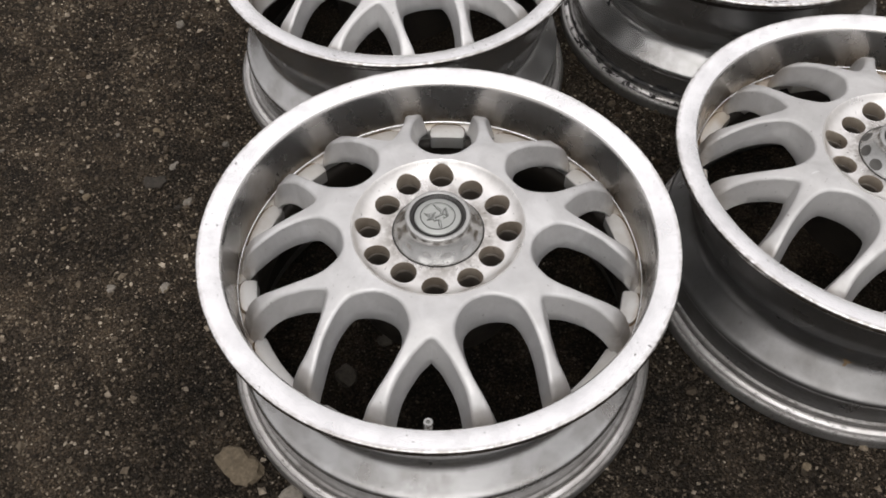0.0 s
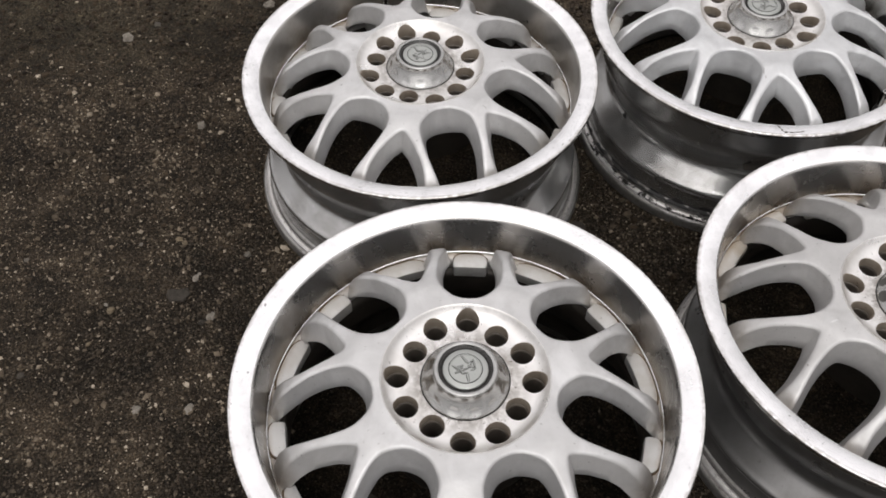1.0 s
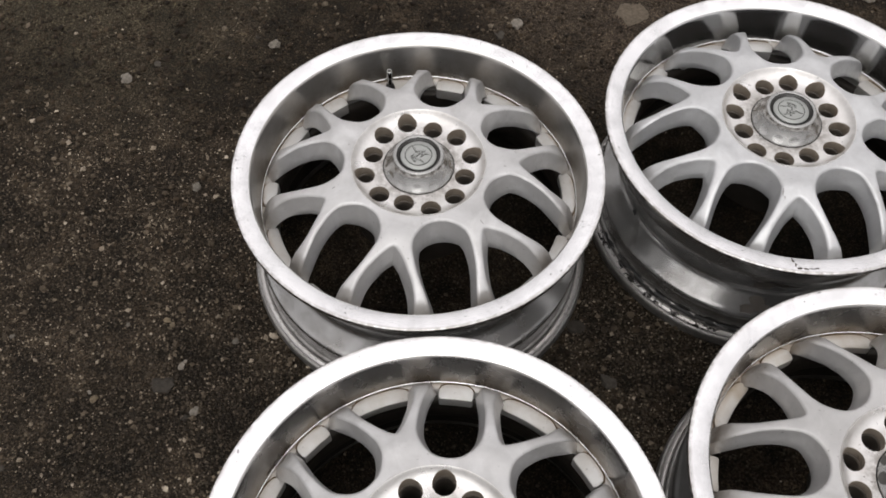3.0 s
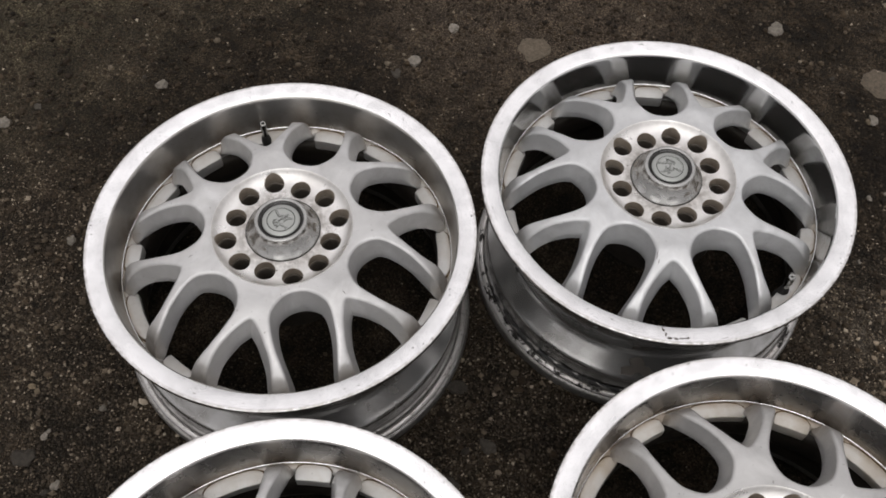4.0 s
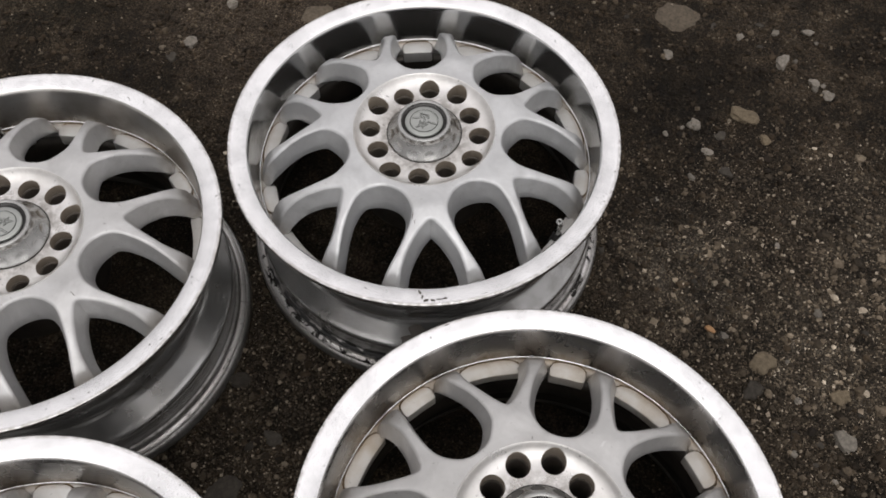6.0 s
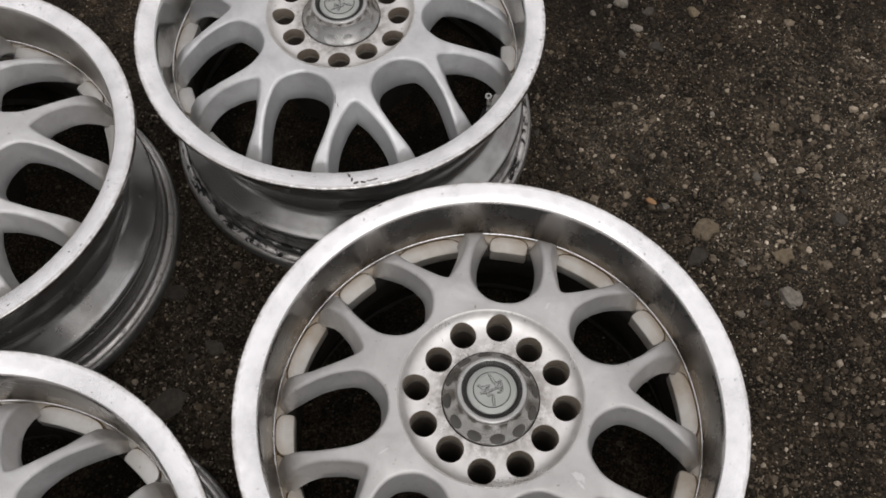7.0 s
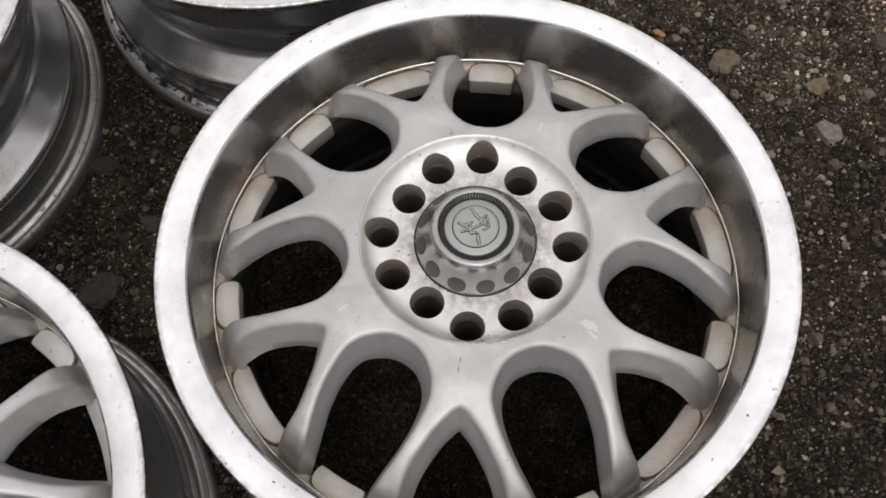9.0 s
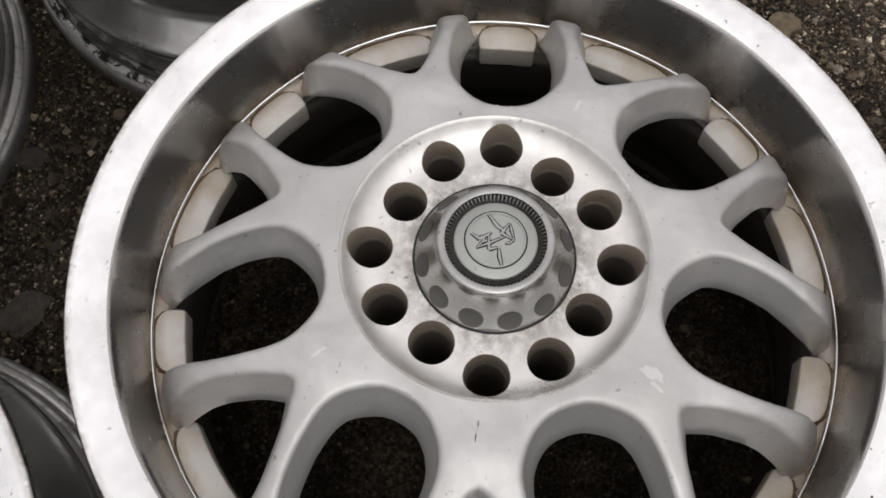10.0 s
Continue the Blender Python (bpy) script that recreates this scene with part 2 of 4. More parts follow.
def blob(n, l, co, centre, inner, outer, warp):
    """1 within an uneven patch, 0 beyond it."""
    wob = tex(n, l, "ShaderNodeTexNoise", co, Scale=4.0, Detail=6.0, Roughness=0.6)
    move = n.new("ShaderNodeVectorMath")
    move.operation = "MULTIPLY_ADD"
    l.new(wob.outputs["Color"], move.inputs[0])
    move.inputs[1].default_value = (warp, warp, 0)
    l.new(co, move.inputs[2])
    far = n.new("ShaderNodeVectorMath")
    far.operation = "DISTANCE"
    l.new(move.outputs[0], far.inputs[0])
    far.inputs[1].default_value = (centre[0] + 0.5 * warp, centre[1] + 0.5 * warp, 0)
    near = n.new("ShaderNodeMapRange")
    near.interpolation_type = "SMOOTHSTEP"
    l.new(far.outputs["Value"], near.inputs["Value"])
    near.inputs["From Min"].default_value = outer
    near.inputs["From Max"].default_value = inner
    return near.outputs[0]


def most(n, l, a, b):
    m = n.new("ShaderNodeMath")
    m.operation = "MAXIMUM"
    l.new(a, m.inputs[0])
    l.new(b, m.inputs[1])
    return m.outputs[0]


def near_shade(n, l, co):
    """Shade painted into the near ground's colour, with an uneven edge; 1 outside it."""
    shaded = blob(n, l, co, (0.06, -0.76), 0.24, 0.72, 0.35)
    out = n.new("ShaderNodeMapRange")
    l.new(shaded, out.inputs["Value"])
    out.inputs["To Min"].default_value = 1.0
    out.inputs["To Max"].default_value = 0.52
    return out.outputs[0]


def ground_material():
    m, n, l, b = material("gravelly_asphalt")
    co = n.new("ShaderNodeTexCoord").outputs["Object"]
    patch = tex(n, l, "ShaderNodeTexNoise", co, Scale=6.5, Detail=8.0, Roughness=0.66)
    mid = tex(n, l, "ShaderNodeTexNoise", co, Scale=26.0, Detail=8.0, Roughness=0.7)
    fine = tex(n, l, "ShaderNodeTexNoise", co, Scale=420.0, Detail=5.0, Roughness=0.7)
    warp = n.new("ShaderNodeVectorMath")
    warp.operation = "MULTIPLY_ADD"
    l.new(fine.outputs["Color"], warp.inputs[0])
    warp.inputs[1].default_value = (0.0018, 0.0018, 0.0018)
    l.new(co, warp.inputs[2])
    chips = tex(n, l, "ShaderNodeTexVoronoi", warp.outputs[0], Scale=430.0)
    bits = tex(n, l, "ShaderNodeTexVoronoi", warp.outputs[0], Scale=210.0)
    base = ramp(n, l, patch.outputs["Fac"], [(0.36, (0.009, 0.0068, 0.0044)), (0.5, (0.020, 0.0150, 0.0097)), (0.64, (0.048, 0.0362, 0.0243))])
    dusty = mix(n, l, dust_drift(n, l, co, mid.outputs["Fac"]), base.outputs["Color"], (0.072, 0.062, 0.049))
    dusty = mix(n, l, blob(n, l, co, (-0.98, 0.58), 0.15, 0.62, 0.4), dusty, (0.056, 0.047, 0.030))
    dusty = mix(n, l, blob(n, l, co, (-0.12, 0.66), 0.08, 0.34, 0.3), dusty, (0.064, 0.049, 0.035))
    mud = ramp(n, l, mid.outputs["Fac"], [(0.33, 0.45), (0.5, 0.95), (0.68, 1.6)])
    c = mix(n, l, 1.0, dusty, mud.outputs["Color"], "MULTIPLY")
    pep = ramp(n, l, fine.outputs["Fac"], [(0.34, 0.18), (0.5, 0.80), (0.66, 3.2)])
    c = mix(n, l, 1.0, c, pep.outputs["Color"], "MULTIPLY")
    # chips show where the binder has worn off round the wheels, and in scattered patches
    show = ramp(n, l, patch.outputs["Fac"], [(0.46, 0.10), (0.62, 1.0)])
    bare = most(n, l, blob(n, l, co, (-0.15, -0.35), 0.38, 0.85, 0.3), blob(n, l, co, (0.60, 0.20), 0.22, 0.50, 0.25))
    both = n.new("ShaderNodeMath")
    both.operation = "MAXIMUM"
    l.new(show.outputs["Color"], both.inputs[0])
    l.new(bare, both.inputs[1])
    height = None
    for cells, lo, hi, tone in ((bits, 0.40, 0.95, (0.062, 0.051, 0.038)), (chips, 0.22, 0.95, (0.080, 0.067, 0.051))):
        hue = n.new("ShaderNodeSeparateColor")
        l.new(cells.outputs["Color"], hue.inputs[0])
        pick = ramp(n, l, hue.outputs[0], [(lo, 0.0), (hi, 0.85)])
        dome = ramp(n, l, cells.outputs["Distance"], [(0.25, 1.0), (0.55, 0.0)])
        amount = mix(n, l, 1.0, pick.outputs["Color"], dome.outputs["Color"], "MULTIPLY")
        amount = mix(n, l, 1.0, amount, both.outputs[0], "MULTIPLY")
        shade = ramp(n, l, hue.outputs[1], [(0.0, tuple(0.45 * v for v in tone)), (0.7, tone), (1.0, tuple(2.6 * v for v in tone))])
        c = mix(n, l, amount, c, shade.outputs["Color"])
        if height is None:
            height = amount
        else:
            height = mix(n, l, 1.0, height, amount, "ADD")
    b.inputs["Specular IOR Level"].default_value = 0.12
    # darkens the near side as if something stood in the sky's light
    c = mix(n, l, 1.0, c, near_shade(n, l, co), "MULTIPLY")
    l.new(c, b.inputs["Base Color"])
    rr = ramp(n, l, mid.outputs["Fac"], [(0.3, 0.6), (0.7, 0.92)])
    l.new(rr.outputs["Color"], b.inputs["Roughness"])
    h = n.new("ShaderNodeMath")
    h.operation = "MULTIPLY_ADD"
    l.new(fine.outputs["Fac"], h.inputs[0])
    h.inputs[1].default_value = 0.5
    l.new(mid.outputs["Fac"], h.inputs[2])
    g = n.new("ShaderNodeMath")
    g.operation = "MULTIPLY_ADD"
    l.new(height, g.inputs[0])
    g.inputs[1].default_value = 0.55
    l.new(h.outputs[0], g.inputs[2])
    bump(n, l, g.outputs[0], b, 1.0, 0.006)
    return m


def stone_material(name, stops, island):
    m, n, l, b = material(name)
    co = n.new("ShaderNodeTexCoord").outputs["Object"]
    if island:
        rnd = n.new("ShaderNodeNewGeometry").outputs["Random Per Island"]
    else:
        rnd = n.new("ShaderNodeObjectInfo").outputs["Random"]
    base = ramp(n, l, rnd, stops)
    mott = tex(n, l, "ShaderNodeTexNoise", co, Scale=220.0, Detail=5.0, Roughness=0.65)
    var = ramp(n, l, mott.outputs["Fac"], [(0.3, 0.6), (0.7, 1.3)])
    c = mix(n, l, 1.0, base.outputs["Color"], var.outputs["Color"], "MULTIPLY")
    if island:
        # the same wet dirt, pale dust and painted near-side shade as on the ground
        patch = tex(n, l, "ShaderNodeTexNoise", co, Scale=6.5, Detail=8.0, Roughness=0.66)
        dust = ramp(n, l, patch.outputs["Fac"], [(0.36, (0.50, 0.45, 0.39)), (0.5, (1.05, 0.97, 0.87)), (0.64, (1.50, 1.42, 1.30))])
        mid = tex(n, l, "ShaderNodeTexNoise", co, Scale=26.0, Detail=8.0, Roughness=0.7)
        tint = mix(n, l, dust_drift(n, l, co, mid.outputs["Fac"]), dust.outputs["Color"], (1.75, 1.64, 1.48))
        c = mix(n, l, 1.0, c, tint, "MULTIPLY")
        c = mix(n, l, 1.0, c, near_shade(n, l, co), "MULTIPLY")
    l.new(c, b.inputs["Base Color"])
    b.inputs["Roughness"].default_value = 0.75
    b.inputs["Specular IOR Level"].default_value = 0.2
    bump(n, l, mott.outputs["Fac"], b, 0.5, 0.001)
    return m


GROUND = ground_material()
GRAIN = stone_material("gravel_grains", [(0.0, (0.012, 0.0097, 0.0070)), (0.35, (0.040, 0.0330, 0.0245)), (0.70, (0.084, 0.0705, 0.054)), (0.92, (0.178, 0.155, 0.124)), (1.0, (0.40, 0.37, 0.32))], True)
CLOD = stone_material("soil_clods", [(0.0, (0.012, 0.009, 0.0058)), (0.55, (0.030, 0.0226, 0.0148)), (0.88, (0.050, 0.0385, 0.0262)), (0.97, (0.085, 0.072, 0.055)), (1.0, (0.16, 0.145, 0.12))], True)
PALE = stone_material("pale_stone", [(0.0, (0.11, 0.099, 0.082)), (1.0, (0.24, 0.216, 0.182))], False)
TAN = stone_material("tan_stone", [(0.0, (0.110, 0.088, 0.060)), (1.0, (0.175, 0.138, 0.090))], False)
FLUSH = stone_material("flush_stone", [(0.0, (0.088, 0.071, 0.052)), (1.0, (0.115, 0.093, 0.068))], False)
ORANGE = stone_material("orange_stone", [(0.0, (0.30, 0.175, 0.085)), (1.0, (0.36, 0.21, 0.105))], False)
DULL = stone_material("dull_stone", [(0.0, (0.034, 0.029, 0.023)), (1.0, (0.066, 0.058, 0.047))], False)

# ---- the wheels' plan: centre, tilt of the axis, seat on the ground, bearing of the valve ----
LIP_Z, LIP_R = 0.1737, 0.1953
WHEELS = [
    ("A", -0.0975, -0.2791, -0.0002, -0.89, -0.04, -75.19),
    ("B", -0.2579, 0.0831, -0.0016, 0.04, -0.29, 124.25),
    ("C", 0.0909, 0.2810, 0.0041, -1.03, -0.83, -23.00),
    ("D", 0.2632, -0.0802, -0.0002, -0.98, 0.74, -92.19),
]


def wheel_pose(x, y, dz, tx, ty, bearing):
    axis = Vector((math.tan(radians(tx)), math.tan(radians(ty)), 1)).normalized()
    turn = Vector((0, 0, 1)).rotation_difference(axis).to_matrix().to_4x4()
    foot = Vector((x, y, LIP_Z + dz)) - axis * LIP_Z
    return Matrix.Translation(foot) @ turn @ pose(0, 0, 0, 0, 0, bearing)


def ground_height(x, y):
    """Uneven ground, which bears each wheel at its own height and slope. x, y: arrays."""
    h = 0.0022 * np.sin(9.1 * x + 1.3) * np.cos(7.3 * y) + 0.0014 * np.sin(23 * x - 11 * y) + 0.0008 * np.sin(47 * y + 31 * x)
    near = np.exp(-((x * x + y * y) / 4.0))
    h = h * near
    for _, cx, cy, dz, tx, ty, _ in WHEELS:
        d = np.hypot(x - cx, y - cy)
        seat = dz - math.tan(radians(tx)) * (x - cx) - math.tan(radians(ty)) * (y - cy) + 0.0015
        w = np.clip((0.26 - d) / 0.06, 0, 1)
        w = w * w * (3 - 2 * w)
        h = h * (1 - w) + (seat + 0.25 * h) * w
    return h


# ---- mesh helpers ----
def part(name, bm, mat, parent, label="", smooth=True, sharp=42.0):
    me = bpy.data.meshes.new(name)
    bmesh.ops.recalc_face_normals(bm, faces=bm.faces)
    for f in bm.faces:
        f.smooth = smooth
    for e in bm.edges:
        e.smooth = len(e.link_faces) != 2 or e.calc_face_angle(0.0) < radians(sharp)
    bm.to_mesh(me)
    bm.free()
    me.materials.append(mat)
    ob = new(name, me)
    ob.parent = parent
    if label:
        ob["label"] = label
    return ob


def lathe(profile, segs=160, closed=True):
    """A turned ring from (radius, height) pairs."""
    bm = bmesh.new()
    rings = []
    for r, z in profile:
        rings.append([bm.verts.new((r * math.cos(2 * math.pi * k / segs), r * math.sin(2 * math.pi * k / segs), z)) for k in range(segs)])
    pairs = list(zip(rings, rings[1:]))
    if closed:
        pairs.append((rings[-1], rings[0]))
    for a, b in pairs:
        for k in range(segs):
            bm.faces.new((a[k], a[(k + 1) % segs], b[(k + 1) % segs], b[k]))
    return bm


def disc_lathe(profile, segs=96):
    """Turned about the axis, closed at the first pair's end, which lies on the axis."""
    bm = bmesh.new()
    tip = bm.verts.new((0, 0, profile[0][1]))
    rings = [[bm.verts.new((r * math.cos(2 * math.pi * k / segs), r * math.sin(2 * math.pi * k / segs), z)) for k in range(segs)] for r, z in profile[1:]]
    for k in range(segs):
        bm.faces.new((tip, rings[0][k], rings[0][(k + 1) % segs]))
    for a, b in zip(rings, rings[1:]):
        for k in range(segs):
            bm.faces.new((a[k], b[k], b[(k + 1) % segs], a[(k + 1) % segs]))
    return bm


def rounded(profile, radius, steps=3):
    """Rounds the inner corners of an open profile."""
    out = [profile[0]]
    for a, b, c in zip(profile, profile[1:], profile[2:]):
        a, b, c = Vector(a), Vector(b), Vector(c)
        u, v = (a - b), (c - b)
        k = min(radius, 0.45 * u.length, 0.45 * v.length)
        p, q = b + u.normalized() * k, b + v.normalized() * k
        for i in range(steps + 1):
            t = i / steps
            out.append(tuple(p * (1 - t) ** 2 + b * 2 * t * (1 - t) + q * t * t))
    out.append(profile[-1])
    return out


# ---- the spoke face ----
SECTOR = 2 * math.pi / 7
FACE_R0, FACE_R1 = 0.0706, 0.1705
EDGE = 0.0032


def face_height(r, a=None):
    """Height of the spoke face; a: the angle from a spoke's axis, along which a soft swelling runs out of the hub."""
    z = float(np.interp(r, FACE_Z[0], FACE_Z[1]))
    if a is not None:
        swell = max(0.0, 1 - ((r - 0.0925) / 0.0165) ** 2) ** 2
        z += 0.0022 * swell * math.cos(7 * a)
    return z


FACE_Z = ([0.0, 0.0706, 0.080, 0.093, 0.1065, 0.120, 0.133, 0.145, 0.155, 0.162, 0.167, 0.1705],
          [0.1795, 0.1795, 0.1795, 0.1786, 0.1766, 0.1727, 0.1672, 0.1600, 0.1523, 0.1430, 0.1298, 0.1160])
# half openings between arms: radius and half angle in degrees
U_EDGE = [(0.0779, 0.0), (0.0782, 2.9), (0.0795, 6.2), (0.0823, 9.4), (0.0862, 11.9), (0.0911, 13.9), (0.0972, 15.3), (0.1035, 15.6), (0.1105, 15.1),
          (0.1210, 13.8), (0.1330, 12.1), (0.1440, 10.3), (0.1540, 8.9), (0.1630, 8.2), (0.1705, 8.0)]
V_EDGE = [(0.1062, 0.0), (0.1068, 0.9), (0.1085, 2.0), (0.1120, 3.6), (0.1180, 5.8), (0.1260, 7.8), (0.1350, 9.6), (0.1440, 10.7), (0.1530, 11.1),
          (0.1620, 11.2), (0.1705, 11.2)]


def smooth_line(points, n):
    """A smooth line through polar points, n even steps, as x, y about its own axis."""
    p = np.array([(r * math.cos(radians(a)), r * math.sin(radians(a))) for r, a in points])
    mirror = p[1:3][::-1] * (1, -1)
    q = np.vstack([mirror, p])
    fine = []
    for i in range(2, len(q) - 1):
        a, b, c = q[i - 1], q[i], q[i + 1]
        d = q[min(i + 2, len(q) - 1)]
        for t in np.linspace(0, 1, 12, endpoint=False):
            fine.append(0.5 * (2 * b + (c - a) * t + (2 * a - 5 * b + 4 * c - d) * t * t + (3 * b - a - 3 * c + d) * t ** 3))
    fine.append(q[-1])
    fine = np.array(fine)
    s = np.concatenate([[0], np.cumsum(np.linalg.norm(np.diff(fine, axis=0), axis=1))])
    u = np.linspace(0, s[-1], n)
    return np.stack([np.interp(u, s, fine[:, 0]), np.interp(u, s, fine[:, 1])], 1)


def edge_radius(r):
    """The arms' top edges are rounder towards the rim."""
    return EDGE * np.interp(r, [0.110, 0.140], [1.0, 1.32])


def spoke_sector():
    """One half of a Y spoke: the top with rounded edges, and its walls."""
    from mathutils.geometry import delaunay_2d_cdt
    turn = np.array([[math.cos(SECTOR / 2), -math.sin(SECTOR / 2)], [math.sin(SECTOR / 2), math.cos(SECTOR / 2)]])
    v_line = smooth_line(V_EDGE, 34)
    u_line = smooth_line([(r, -a) for r, a in U_EDGE], 52) @ turn.T
    offs = (0.0, 0.04, 0.15, 0.36, 0.64, 1.0)

    def inward(line, sign):
        t = np.gradient(line, axis=0)
        t[0] = t[0]
        nrm = np.stack([-t[:, 1], t[:, 0]], 1) * sign
        return nrm / np.linalg.norm(nrm, axis=1)[:, None]

    nv, nu = inward(v_line, 1.0), inward(u_line, -1.0)
    nv[0] = (-1, 0)
    nu[0] = (-math.cos(SECTOR / 2), -math.sin(SECTOR / 2))
    pts, drop, edges = [], [], []

    def chain(line, d):
        ids = []
        for p in line:
            r = math.hypot(*p)
            pts.append((p[0], p[1]))
            drop.append(face_height(r, math.atan2(p[1], p[0])) - d * float(edge_radius(r)))
            ids.append(len(pts) - 1)
        edges.extend(zip(ids, ids[1:]))
        return ids

    loops_v, loops_u = [], []
    for o in offs:
        fall = 1 - math.sqrt(max(0.0, 1 - (1 - o) ** 2))
        loops_v.append(chain(v_line + nv * o * edge_radius(np.linalg.norm(v_line, axis=1))[:, None], fall))
        loops_u.append(chain(u_line + nu * o * edge_radius(np.linalg.norm(u_line, axis=1))[:, None], fall))
    # the outer end of the arm, then the hub's arc and the two radial sides
    for loops in (loops_v, loops_u):
        ends = [l[-1] for l in loops]
        edges.extend(zip(ends, ends[1:]))
        starts = [l[0] for l in loops]
        edges.extend(zip(starts, starts[1:]))
    edges.append((loops_v[-1][-1], loops_u[-1][-1]))
    arc = []
    for k in range(12):
        a = SECTOR / 2 * k / 11
        pts.append((FACE_R0 * math.cos(a), FACE_R0 * math.sin(a)))
        drop.append(face_height(FACE_R0))
        arc.append(len(pts) - 1)
    edges.extend(zip(arc, arc[1:]))
    side = [arc[0]]
    for k in range(1, 8):
        r = FACE_R0 + (0.1062 - EDGE - FACE_R0) * k / 8
        pts.append((r, 0.0))
        drop.append(face_height(r, 0.0))
        side.append(len(pts) - 1)
    side.append(loops_v[-1][0])
    edges.extend(zip(side, side[1:]))
    edges.append((arc[-1], loops_u[-1][0]))
    ring = np.array([pts[i] for i in loops_v[-1] + loops_u[-1]])
    for r in np.arange(FACE_R0 + 0.003, FACE_R1 - 0.001, 0.0033):
        for a in np.arange(0.02, SECTOR / 2 - 0.01, 0.0033 / r):
            p = np.array((r * math.cos(a), r * math.sin(a)))
            # keep only places inside the metal
            va = np.interp(r, [q[0] for q in V_EDGE], [radians(q[1]) for q in V_EDGE]) if r > 0.1062 else -1.0
            ua = SECTOR / 2 - np.interp(r, [q[0] for q in U_EDGE], [radians(q[1]) for q in U_EDGE]) if r > 0.0779 else 9.0
            if va < a < ua and np.min(np.linalg.norm(ring - p, axis=1)) > 0.0017 and min(a - va, ua - a) * r > edge_radius(r) * 1.1:
                pts.append(tuple(p))
                drop.append(face_height(r, a))
    outline = loops_u[0] + [l[-1] for l in loops_u[1:]] + [l[-1] for l in loops_v[::-1]] + loops_v[0][::-1][1:] + [l[0] for l in loops_v[1:]] + side[::-1][1:] + arc[1:] + [l[0] for l in loops_u[::-1]][:-1]
    out = delaunay_2d_cdt([Vector(p) for p in pts], edges, [outline], 1, 1e-7)
    verts = []
    for p, orig in zip(out[0], out[3]):
        z = drop[orig[0]] if orig else face_height(p.length)
        verts.append((p.x, p.y, z))
    faces = [tuple(f) for f in out[2]]
    # walls, with draft, and the rounded lower edge
    for line, nrm, flip, draft in ((v_line, nv, False, 1.35), (u_line, nu, True, 1.1)):
        rows = []
        for depth, inset in ((EDGE, 0.0), (0.010, -0.0014), (0.019, -0.0034), (0.027, -0.0052), (0.0300, -0.0044), (0.0320, 0.0010)):
            ids = []
            for p, q in zip(line, nrm):
                r = math.hypot(*p)
                s = p + q * inset * draft * float(np.interp(r, [0.080, 0.100, 0.120], [1.06, 1.0, 0.80]))
                floor_z = float(np.interp(r, [0.150, 0.157, 0.160, 0.166, 0.1705], [0.0, 0.1020, 0.1080, 0.1140, 0.1180]))
                top = float(edge_radius(r))
                deep = top + (depth - EDGE) * float(np.interp(r, [0.078, 0.096, 0.138, 0.157], [1.10, 0.84, 0.78, 0.80]))
                verts.append((s[0], s[1], max(face_height(r, math.atan2(p[1], p[0])) - deep, floor_z)))
                ids.append(len(verts) - 1)
            rows.append(ids)
        for a, b in zip(rows, rows[1:]):
            for i in range(len(a) - 1):
                f = (a[i], a[i + 1], b[i + 1], b[i])
                faces.append(f[::-1] if flip else f)
    return verts, faces


def spokes_mesh():
    verts, faces = spoke_sector()
    allv, allf = [], []
    for k in range(7):
        for s in (1, -1):
            c, sn = math.cos(k * SECTOR), math.sin(k * SECTOR)
            base = len(allv)
            for x, y, z in verts:
                y *= s
                allv.append((x * c - y * sn, x * sn + y * c, z))
            allf.extend(tuple(base + i for i in (f if s > 0 else f[::-1])) for f in faces)
    me = bpy.data.meshes.new("raw")
    me.from_pydata(allv, [], allf)
    bm = bmesh.new()
    bm.from_mesh(me)
    bpy.data.meshes.remove(me)
    bmesh.ops.remove_doubles(bm, verts=bm.verts, dist=0.00004)
    return bm


# ---- the hub plate with its bolt holes ----
HOLE_R = 0.0104
PLATE_Z = 0.1710
HOLES = [((0.0572, 0.0547, 0.0502)[k % 3], radians(30 * k)) for k in range(12)]


def plate_height(r):
    return float(np.interp(r, [0.0, 0.052, 0.058, 0.063, 0.0668, 0.0690, 0.0700, 0.0706], [PLATE_Z, PLATE_Z, PLATE_Z + 0.0006, PLATE_Z + 0.0024, PLATE_Z + 0.0055, 0.1798, 0.1805, 0.1795]))


